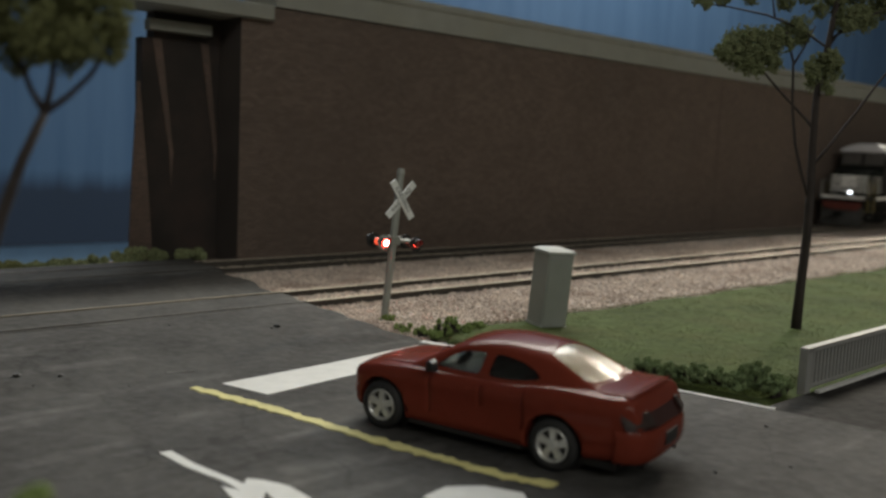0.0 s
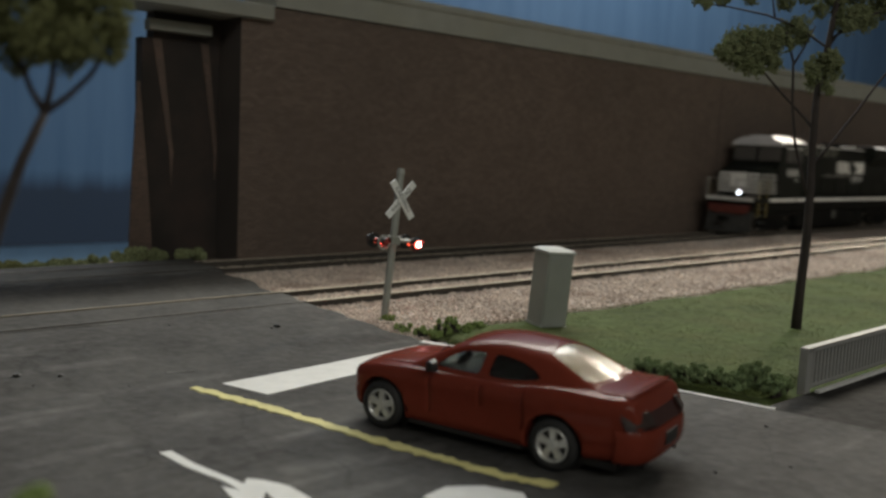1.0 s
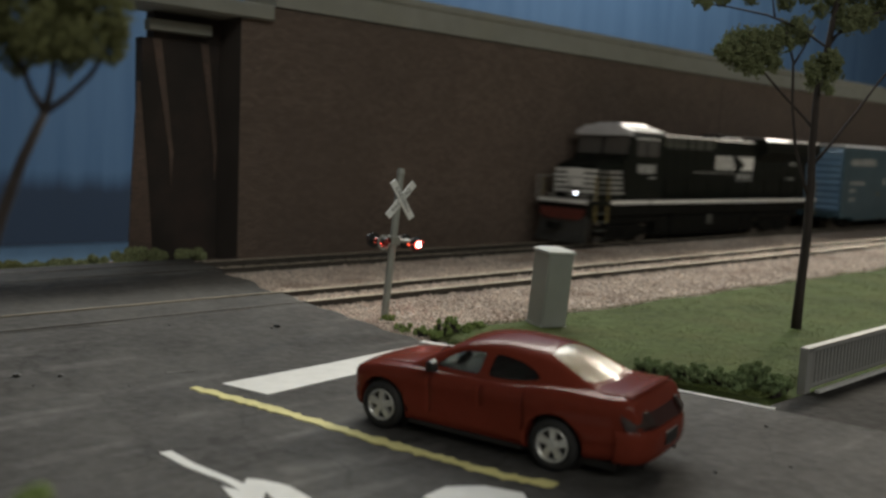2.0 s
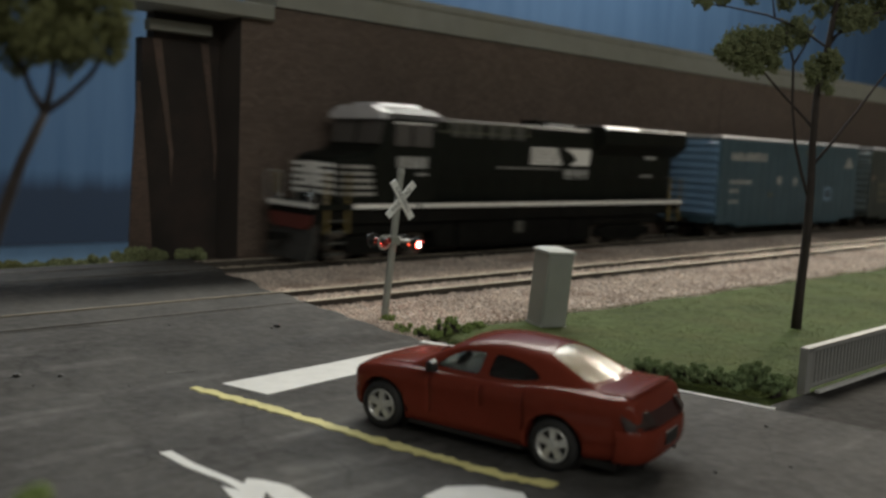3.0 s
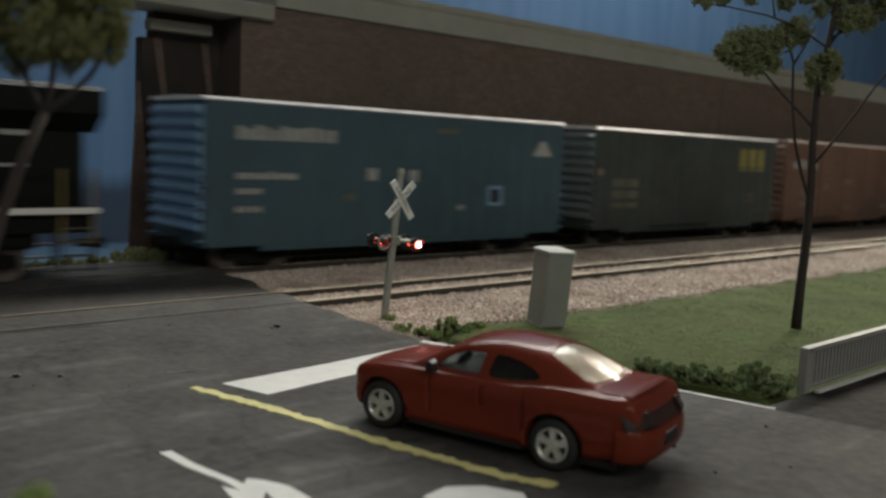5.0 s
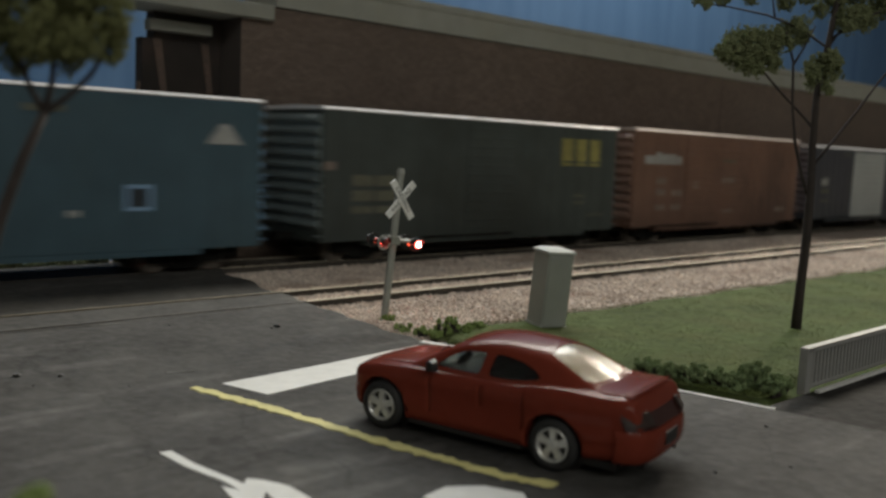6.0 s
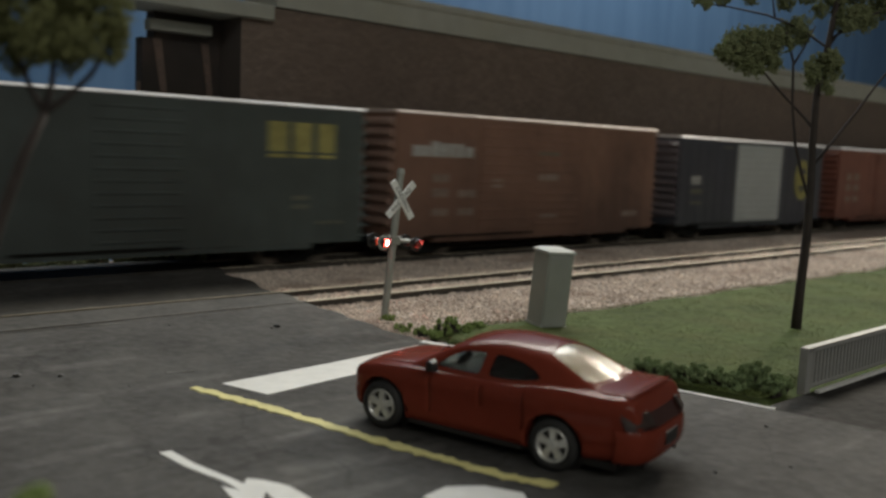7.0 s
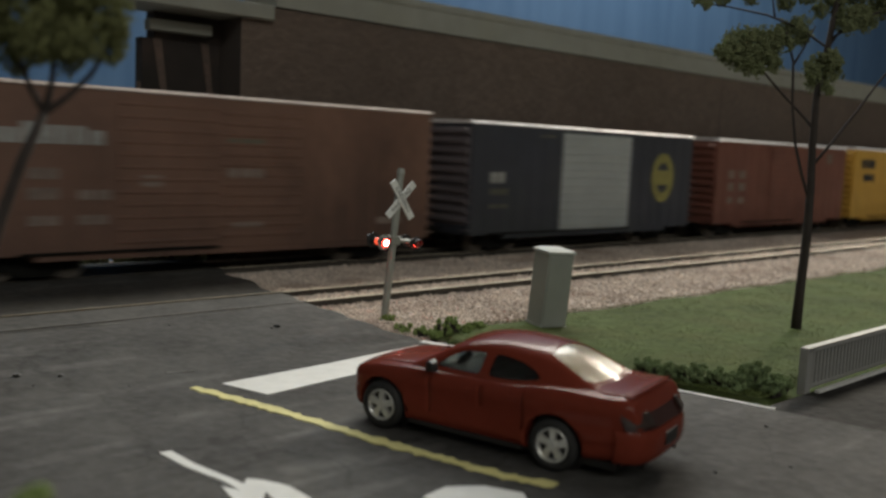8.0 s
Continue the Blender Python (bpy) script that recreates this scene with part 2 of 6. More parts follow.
M = dict(
    asphalt=mat("asphalt", (0.058, 0.056, 0.0535), 0.80, spec=0.15, vary=0.42, scale=420, bump=0.3, cracks=0.2, stain=(0.105, 0.102, 0.095), stain_scale=45, stain_amount=0.45),
    scuff=mat("scuffed_asphalt", (0.14, 0.135, 0.128), 0.85, spec=0.15, vary=0.5, scale=260, bump=0.2, stain=(0.06, 0.058, 0.055), stain_scale=70, stain_amount=0.9),
    line_white=mat("white_road_paint", (0.62, 0.62, 0.60), 0.7, vary=0.12, scale=300, bump=0.05),
    line_yellow=mat("yellow_road_paint", (0.55, 0.50, 0.20), 0.7, vary=0.2, scale=300, bump=0.05),
    ballast=mat("ballast_bed", (0.40, 0.33, 0.28), 0.9, vary=0.4, scale=900, bump=0.4),
    stones=mat("ballast_stone", (0.60, 0.52, 0.455), 0.9, spec=0.15, vary=0.42, scale=300, island=True, stain=(0.28, 0.20, 0.16), stain_scale=40, stain_amount=0.6),
    soil=mat("dirty_ballast", (0.17, 0.13, 0.105), 0.95, vary=0.35, scale=700, bump=0.3),
    turf=mat("turf", (0.066, 0.090, 0.029), 0.95, spec=0.15, vary=0.35, scale=300, bump=0.4, stain=(0.085, 0.092, 0.03), stain_scale=50, stain_amount=0.5),
    blade=mat("grass_blade", (0.078, 0.100, 0.030), 0.85, spec=0.15, vary=0.45, scale=60, island=True),
    leaf=mat("leaf_clump", (0.195, 0.22, 0.115), 0.85, spec=0.15, vary=0.6, scale=150, island=True),
    leaf_light=mat("olive_leaf_clump", (0.16, 0.17, 0.075), 0.9, spec=0.15, vary=0.55, scale=150, island=True),
    hedge=mat("hedge_clump", (0.15, 0.20, 0.095), 0.9, spec=0.15, vary=0.5, scale=150, island=True),
    weed=mat("weed_clump", (0.20, 0.27, 0.085), 0.9, vary=0.5, scale=150, island=True),
    bark=mat("bark", (0.030, 0.023, 0.020), 0.85, vary=0.35, scale=500, bump=0.15),
    rail_dull=mat("dull_brassy_rail_head", (0.20, 0.17, 0.12), 0.5, 0.3, vary=0.4, scale=120),
    rail_dusty=mat("dusty_rail_head", (0.085, 0.081, 0.074), 0.7, vary=0.5, scale=120),
    rail=mat("rail_side", (0.060, 0.052, 0.043), 0.7, 0.1, vary=0.3, scale=300),
    railhead=mat("polished_rail_head", (0.66, 0.60, 0.48), 0.42, 0.45, vary=0.2, scale=200),
    tie=mat("tie", (0.05, 0.04, 0.032), 0.9, vary=0.4, scale=300, bump=0.1),
    brick=brick_mat("red_brick_sheet", (0.150, 0.098, 0.076), (0.105, 0.074, 0.058), (0.050, 0.040, 0.035)),
    mortar=mat("brick_joint", (0.046, 0.038, 0.034), 0.9, vary=0.25, scale=40, stain=(0.05, 0.04, 0.034), stain_scale=30),
    brick_piece=mat("red_brick_face", (0.138, 0.102, 0.081), 0.75, vary=0.30, scale=60, island="object"),
    brick_rest=mat("red_brick_faces", (0.138, 0.102, 0.081), 0.75, vary=0.30, scale=60, island=True, stain=(0.098, 0.074, 0.060), stain_scale=9, stain_amount=0.45),
    # asphalt copy coloured darker for the shade over the right-hand yard
    yard=mat("coarse_shaded_asphalt", (0.022, 0.021, 0.0195), 0.85, spec=0.10, vary=0.5, scale=330, bump=0.5, cracks=0.2, stain=(0.060, 0.057, 0.053), stain_scale=50, stain_amount=0.4),
    dark_wall=mat("shade_black_dock_wall", (0.024, 0.019, 0.016), 0.9, vary=0.4, scale=60, stain=(0.052, 0.032, 0.026), stain_scale=60),
    concrete=mat("painted_concrete", (0.25, 0.255, 0.225), 0.8, vary=0.14, scale=120, bump=0.05, stain=(0.25, 0.25, 0.2), stain_scale=30),
    concrete_joint=mat("stained_concrete_joint", (0.19, 0.19, 0.165), 0.85, vary=0.2, scale=120),
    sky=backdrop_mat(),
    blue_board=mat("light_blue_board", (0.20, 0.36, 0.60), 0.8, vary=0.1, scale=60),
    plaster=mat("plaster", (0.38, 0.37, 0.345), 0.9, vary=0.06, scale=8),
    black=mat("black_locomotive_paint", (0.0095, 0.0112, 0.009), 0.55, spec=0.1, vary=0.25, scale=200, stain=(0.019, 0.019, 0.016), stain_scale=60, stain_amount=0.4),
    under=mat("underframe_black", (0.009, 0.009, 0.008), 0.8, spec=0.12, vary=0.4, scale=300),
    white=mat("white_paint", (0.80, 0.80, 0.77), 0.55, vary=0.08, scale=200),
    # one white cab roof: slopes greyed for shade, crown and visor left white
    roof_grey=mat("shaded_cab_roof", (0.10, 0.10, 0.10), 0.45, vary=0.15, scale=200),
    cabroof=mat("lit_cab_roof", (0.60, 0.60, 0.62), 0.35, vary=0.1, scale=200),
    silver=mat("silver_roof", (0.74, 0.74, 0.76), 0.42, 0.15, vary=0.15, scale=120, stain=(0.35, 0.33, 0.3), stain_scale=50),
    rust_roof=mat("rust_streaked_pale_roof", (0.46, 0.38, 0.34), 0.5, 0.1, vary=0.2, scale=120, stain=(0.22, 0.12, 0.09), stain_scale=25, stain_amount=0.7),
    handrail=mat("yellow_grab_rail", (0.22, 0.17, 0.055), 0.6, vary=0.2, scale=300),
    # red darkened for the shade below the front platform
    red_pilot=mat("red_pilot", (0.13, 0.030, 0.022), 0.6, vary=0.3, scale=300),
    plough=mat("dirty_grey_plough", (0.05, 0.05, 0.047), 0.7, vary=0.4, scale=200, stain=(0.02, 0.02, 0.018), stain_scale=90, stain_amount=0.9),
    cab_glass=mat("smoked_cab_window", (0.09, 0.085, 0.08), 0.25, vary=0.2, scale=60),
    filter=mat("pale_dusty_filter", (0.075, 0.078, 0.070), 0.7, vary=0.3, scale=200),
    wheel=mat("wheel_steel", (0.16, 0.14, 0.12), 0.45, 0.6, vary=0.2, scale=300),
    headlight=glow("headlight_glow", (0.85, 0.93, 1.0), 14.0),
    blue=mat("faded_blue_boxcar_paint", (0.040, 0.081, 0.106), 0.6, vary=0.2, scale=90, stain=(0.05, 0.09, 0.11), stain_scale=40, stain_amount=0.6),
    # brighter copies of the side paints, for how light catches the ribbed ends
    blue_end=mat("lit_blue_boxcar_end", (0.19, 0.32, 0.48), 0.32, vary=0.2, scale=90),
    green_end=mat("lit_blue_grey_boxcar_end", (0.15, 0.185, 0.19), 0.35, vary=0.2, scale=90),
    navy_end=mat("lit_navy_boxcar_end", (0.13, 0.115, 0.125), 0.45, vary=0.25, scale=90),
    oxide_end=mat("lit_oxide_boxcar_end", (0.25, 0.165, 0.135), 0.45, vary=0.25, scale=90),
    green=mat("dark_grey_green_boxcar_paint", (0.044, 0.056, 0.053), 0.65, vary=0.25, scale=90, stain=(0.026, 0.032, 0.029), stain_scale=15, stain_amount=0.75),
    oxide=mat("oxide_red_boxcar_paint", (0.165, 0.090, 0.064), 0.6, vary=0.2, scale=90, stain=(0.062, 0.034, 0.026), stain_scale=11, stain_amount=0.9),
    navy=mat("navy_boxcar_paint", (0.034, 0.038, 0.052), 0.6, vary=0.2, scale=90, stain=(0.05, 0.06, 0.06), stain_scale=30, stain_amount=0.5),
    scarlet=mat("red_boxcar_paint", (0.165, 0.064, 0.047), 0.6, vary=0.2, scale=90, stain=(0.09, 0.028, 0.02), stain_scale=30, stain_amount=0.6),
    yellow=mat("yellow_boxcar_paint", (0.55, 0.33, 0.06), 0.6, vary=0.15, scale=90),
    grey_door=mat("grey_door_paint", (0.33, 0.36, 0.36), 0.6, vary=0.1, scale=90),
    letter_white=mat("faded_white_lettering", (0.34, 0.35, 0.34), 0.7, vary=0.3, scale=500),
    letter_yellow=mat("faded_yellow_lettering", (0.27, 0.25, 0.08), 0.7, vary=0.3, scale=500),
    letter_pale=mat("pale_lettering", (0.20, 0.16, 0.14), 0.7, vary=0.3, scale=500),
    letter_dim=mat("dim_lettering", (0.115, 0.118, 0.088), 0.7, vary=0.3, scale=500),
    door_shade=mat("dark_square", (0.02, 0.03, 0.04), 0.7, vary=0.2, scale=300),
    post=mat("aluminium_post_paint", (0.30, 0.31, 0.28), 0.5, 0.25, vary=0.15, scale=300),
    buck=mat("white_crossbuck_paint", (0.80, 0.81, 0.78), 0.6, vary=0.15, scale=400),
    buck_text=mat("black_lettering", (0.06, 0.06, 0.06), 0.7, vary=0.1, scale=300),
    hood=mat("black_lamp_hood", (0.02, 0.02, 0.02), 0.5, vary=0.2, scale=300),
    red_off=mat("unlit_red_lens", (0.20, 0.02, 0.015), 0.25, vary=0.1, scale=300),
    red_on=glow("lit_red_lens", (1.0, 0.06, 0.04), 26.0),
    red_dim=glow("dim_red_lamp_back", (1.0, 0.10, 0.04), 1.6),
    red_core=glow("lit_lamp_core", (1.0, 0.62, 0.60), 30.0),
    case=mat("grey_green_cabinet_paint", (0.235, 0.248, 0.222), 0.55, vary=0.1, scale=150),
    case_lid=mat("pale_cabinet_lid", (0.40, 0.42, 0.39), 0.5, vary=0.1, scale=150),
    guard=mat("grey_guard_rail", (0.29, 0.29, 0.275), 0.6, 0.1, vary=0.15, scale=200),
    car_red=mat("red_metallic_car_paint", (0.150, 0.029, 0.017), 0.26, 0.0, vary=0.08, scale=900, coat=0.11, spec=0.04),
    car_glass_dark=set_mix(glass("dark_tinted_car_window", (0.10, 0.105, 0.105), 0.03), 1.0),
    shelf=mat("tan_car_trim", (0.30, 0.24, 0.17), 0.6, vary=0.15, scale=200),
    lens_grey=mat("smoky_lamp_glass", (0.040, 0.028, 0.025), 0.5, spec=0.15, vary=0.1, scale=200),
    car_trim=mat("black_car_trim", (0.012, 0.011, 0.011), 0.5, vary=0.2, scale=300),
    tyre=mat("tyre_rubber", (0.014, 0.014, 0.014), 0.7, vary=0.2, scale=300),
    rim=mat("silver_wheel_rim", (0.58, 0.58, 0.55), 0.3, 0.5, vary=0.1, scale=300),
    car_glass=set_mix(glass("tinted_car_window", (0.62, 0.64, 0.62), 0.03), 1.0),
    # gold pane colour stands for the warm glare across the rear window
    rear_glass=set_mix(glass("glare_gold_car_window", (0.72, 0.60, 0.42), 0.25), 0.78),
    interior=mat("grey_car_interior", (0.17, 0.165, 0.155), 0.8, vary=0.2, scale=200),
    tail=mat("dark_red_tail_lamp", (0.030, 0.009, 0.008), 0.45, spec=0.2, vary=0.1, scale=200),
    chrome=mat("bright_trim", (0.6, 0.6, 0.6), 0.2, 0.9, vary=0.1, scale=200),
)


# ---- geometry helpers ----
def box(bm, x0, x1, y0, y1, z0, z1, bev=0.0):
    g = bmesh.ops.create_cube(bm, size=1.0)
    for v in g["verts"]:
        v.co = Vector(((x0 + x1) / 2 + v.co.x * (x1 - x0), (y0 + y1) / 2 + v.co.y * (y1 - y0), (z0 + z1) / 2 + v.co.z * (z1 - z0)))
    if bev:
        es = list({e for v in g["verts"] for e in v.link_edges})
        bmesh.ops.bevel(bm, geom=es, offset=bev, segments=2, affect="EDGES", profile=0.5)
    return bm


def tube(bm, a, b, r0, r1=None, n=8, caps=True):
    """A tapered rod from a to b."""
    a, b = Vector(a), Vector(b)
    r1 = r0 if r1 is None else r1
    q = (b - a).to_track_quat("Z", "Y")
    rings = []
    for p, r in ((a, r0), (b, r1)):
        rings.append([bm.verts.new(p + q @ Vector((r * math.cos(2 * math.pi * i / n), r * math.sin(2 * math.pi * i / n), 0))) for i in range(n)])
    for i in range(n):
        bm.faces.new((rings[0][i], rings[0][(i + 1) % n], rings[1][(i + 1) % n], rings[1][i]))
    if caps:
        bm.faces.new(rings[0][::-1])
        bm.faces.new(rings[1])
    return bm


def prism(bm, prof, y0, y1, axis="Y"):
    """A profile of (u, v) points drawn out along an axis: Y uses (x, z), X uses (y, z), Z uses (x, y)."""
    def at(u, v, w):
        return {"Y": (u, w, v), "X": (w, u, v), "Z": (u, v, w)}[axis]
    a = [bm.verts.new(at(u, v, y0)) for u, v in prof]
    b = [bm.verts.new(at(u, v, y1)) for u, v in prof]
    n = len(prof)
    for i in range(n):
        bm.faces.new((a[i], a[(i + 1) % n], b[(i + 1) % n], b[i]))
    bm.faces.new(a[::-1])
    bm.faces.new(b)
    bmesh.ops.recalc_face_normals(bm, faces=bm.faces)
    return bm


def loft(bm, rings, caps=True):
    vs = [[bm.verts.new(p) for p in r] for r in rings]
    n = len(vs[0])
    for a, b in zip(vs, vs[1:]):
        for i in range(n):
            bm.faces.new((a[i], a[(i + 1) % n], b[(i + 1) % n], b[i]))
    if caps:
        bm.faces.new(vs[0][::-1])
        bm.faces.new(vs[-1])
    bmesh.ops.recalc_face_normals(bm, faces=bm.faces)
    return bm


def mesh_of(name, bm, material, smooth=False):
    for v in bm.verts:
        v.co *= MM
    me = bpy.data.meshes.new(name)
    bm.to_mesh(me)
    bm.free()
    for m in (material if isinstance(material, (list, tuple)) else [material]):
        me.materials.append(m)
    if smooth:
        for f in me.polygons:
            f.use_smooth = True
        if smooth != "all":
            me.set_sharp_from_angle(angle=radians(smooth if smooth is not True else 38))
    return me


def part(name, bm, material, parent=None, label="", smooth=False):
    ob = new(name, mesh_of(name, bm, material, smooth))
    if parent is not None:
        ob.parent = parent
    return tagged(ob, label)


def thing(name, label, category, m=None, group=""):
    ob = new(name)
    ob.empty_display_size = 0.01
    if m is not None:
        ob.matrix_basis = m
    return tagged(ob, label, category, group)


def at_mm(x, y, z, rx=0, ry=0, rz=0):
    return pose(x * MM, y * MM, z * MM, rx, ry, rz)


def raw(name, verts, faces, material, parent=None):
    me = bpy.data.meshes.new(name)
    me.from_pydata([(x * MM, y * MM, z * MM) for x, y, z in verts], [], faces)
    me.materials.append(material)
    ob = new(name, me)
    if parent is not None:
        ob.parent = parent
    return ob


def new_bm():
    return bmesh.new()


# ---- the layout's surface ----
RAIL_Z = 2.9
NEAR_Y, FAR_Y = 215.2, 282.6        # track centres
WALL_Y = 307.4
ROAD = radians(103.0)               # heading of the road across the tracks


def road_edge(y):
    """x of the asphalt's edge beside the ballast."""
    if y > 206:
        return 140.5 + 0.16 * (y - 206) + 1.4 * math.sin(y * 0.21)
    if y > 150:
        return 140.5 + 6.5 * ((206 - y) / 56) ** 2 + 0.8 * math.sin(y * 0.5)
    return 147 + (150 - y) * 0.21


def ramp(y):
    s = min(1.0, max(0.0, (y - 158) / 42))
    return 2.62 * s * s * (3 - 2 * s)


def structure_layout():
    bm = box(new_bm(), -600, 2200, -420, 332, -18, -1.2)
    tagged(part("ground", bm, M["soil"]), "brown painted layout board under the scenery", "ground", kind="structure")
    # asphalt: a sheet that climbs to the rails
    bm = new_bm()
    ys = [-260 + 30 * i for i in range(12)] + [90 + 4 * i for i in range(54)]
    nx = 40
    grid = []
    for y in ys:
        e = road_edge(y)
        row = []
        for i in range(nx + 1):
            f = i / nx
            x = -320 + (e + 320) * (1 - (1 - f) ** 2.2)
            z = ramp(y) + 0.10 * noise.noise((x * 0.06, y * 0.06, 3)) - (0.5 if i == nx and y > 160 else 0)
            row.append(bm.verts.new((x, y, z)))
        grid.append(row)
    for a, b in zip(grid, grid[1:]):
        for i in range(nx):
            bm.faces.new((a[i], a[i + 1], b[i + 1], b[i]))
    rim = [e for e in bm.edges if e.is_boundary]
    g = bmesh.ops.extrude_edge_only(bm, edges=rim)
    for v in g["geom"]:
        if isinstance(v, bmesh.types.BMVert):
            v.co.z = -1.2
    bmesh.ops.recalc_face_normals(bm, faces=bm.faces)
    tagged(part("road", bm, M["asphalt"], smooth=True), "dark worn asphalt road that climbs to the level crossing", "road", kind="structure")
    # second lane area in front of the guard rail
    bm = new_bm()
    prism(bm, [(road_edge(-260) - 0.5, -260), (900, -260), (900, 81.5), (road_edge(81.5) - 0.5, 81.5)], -1.2, -0.02, "Z")
    tagged(part("pavement", bm, M["yard"]), "coarse asphalt yard below the guard rail, darkened for shade", "pavement", kind="structure")
    # ballast bed
    bm = new_bm()
    prof = [(160, -1.2), (166, -0.3), (176, 0.6), (198, 0.75), (236, 0.75), (246, 0.1), (258, 0.1), (266, 0.75), (300, 0.75), (309, 0.5), (309, -1.2)]
    prism(bm, prof, 128, 1500, "X")
    tagged(part("ballast_bed", bm, M["ballast"]), "pinkish crushed stone bed under both tracks", "track bed", kind="structure")


def ballast_stones():
    rng = random.Random(3)
    verts, faces = [], []
    shape = [(1, 0, 0), (-1, 0, 0), (0, 1, 0), (0, -1, 0), (0, 0, 1), (0, 0, -1)]
    tri = [(0, 2, 4), (2, 1, 4), (1, 3, 4), (3, 0, 4), (2, 0, 5), (1, 2, 5), (3, 1, 5), (0, 3, 5)]

    def height(y):
        for (a, za), (b, zb) in zip([(160, -1), (166, -0.3), (176, 0.6), (198, 0.75), (236, 0.75), (246, 0.1), (258, 0.1), (266, 0.75), (310, 0.75)],
                                    [(166, -0.3), (176, 0.6), (198, 0.75), (236, 0.75), (246, 0.1), (258, 0.1), (266, 0.75), (310, 0.75), (311, 0)]):
            if a <= y <= b:
                return za + (zb - za) * (y - a) / (b - a)
        return 0
    for k in range(46000):
        u = rng.random()
        x = 136 + 420 * u ** 1.7
        y = rng.uniform(163, 272)
        if x < road_edge(y) + 0.4:
            continue
        s = rng.choice((0.26, 0.32, 0.38, 0.46, 0.62)) * rng.uniform(0.8, 1.2) * (1 + 0.5 * u)
        near = [abs(y - c) for c in (NEAR_Y - 8.25, NEAR_Y + 8.25, FAR_Y - 8.25)]
        if min(near) < 1.1:
            continue
        z = height(y) + s * 0.25 + 0.15 * noise.noise((x * 0.15, y * 0.15, 0))
        if abs(y - NEAR_Y) < 7:
            z += 0.25
        base = len(verts)
        r = Euler((rng.random() * 6, rng.random() * 6, rng.random() * 6)).to_matrix()
        k3 = (rng.uniform(0.7, 1.2), rng.uniform(0.7, 1.2), rng.uniform(0.6, 1.0))
        for p in shape:
            q = r @ Vector((p[0] * s * k3[0], p[1] * s * k3[1], p[2] * s * k3[2]))
            verts.append((x + q.x, y + q.y, z + q.z))
        faces += [tuple(base + i for i in t) for t in tri]
    ob = raw("ballast_stones", verts, faces, M["stones"])
    tagged(ob, "loose pinkish grey crushed ballast stones beside the rails", "ballast", kind="stuff")


def track(y0, x0, x1, label, ties):
    th = thing("railway_track", label, "railway track", at_mm(0, y0, 0))
    for s in (-1, 1):
        bm = new_bm()
        c = s * 8.25
        prism(bm, [(c - 1.0, 0.85), (c + 1.0, 0.85), (c + 1.0, 1.05), (c + 0.25, 1.35), (c + 0.25, 2.35), (c + 0.42, 2.5), (c + 0.42, 2.85), (c - 0.42, 2.85),
                   (c - 0.42, 2.5), (c - 0.25, 2.35), (c - 0.25, 1.35), (c - 1.0, 1.05)], x0, x1, "X")
        rail = part("rail", bm, M["rail"], th)
        bm = box(new_bm(), 141.5 + 0.16 * (y0 + c - 206), x1, c - 0.5, c + 0.5, 2.72, 2.90)
        part("rail_head", bm, M["railhead"], rail, "polished running surface")
        if y0 == NEAR_Y:
            bm = box(new_bm(), -320, 141 + 0.16 * (y0 + c - 206), c - 0.5, c + 0.5, 2.72, 2.95 if s > 0 else 2.70)
            part("rail_head", bm, M["rail_dull" if s > 0 else "rail_dusty"], rail, "dull running surface within the crossing")
    bm = box(new_bm(), -1.2, 1.2, -14.5, 14.5, -0.3, 0.86, 0.08)
    me = mesh_of("tie", bm, M["tie"])
    rng = random.Random(int(y0))
    for k in range(ties):
        ob = new("tie", me)
        ob.parent = th
        ob.matrix_basis = at_mm(150 + 6.6 * k, rng.uniform(-0.3, 0.3), 0, 0, 0, rng.uniform(-0.8, 0.8))


ARROW = [(58.7, 122.7), (60.5, 122.6), (60.7, 115.6), (61.9, 108.2), (62.3, 104.7), (63.7, 106.3), (65.3, 104.1), (66.8, 100.5), (66.7, 95.1), (64.4, 93.1), (62.1, 94.8), (63.2, 100.6), (59.9, 96.4), (57.8, 98.0), (59.5, 105.8), (60.7, 102.9), (60.6, 107.3), (59.1, 115.1)]          # outline of the worn lane arrow


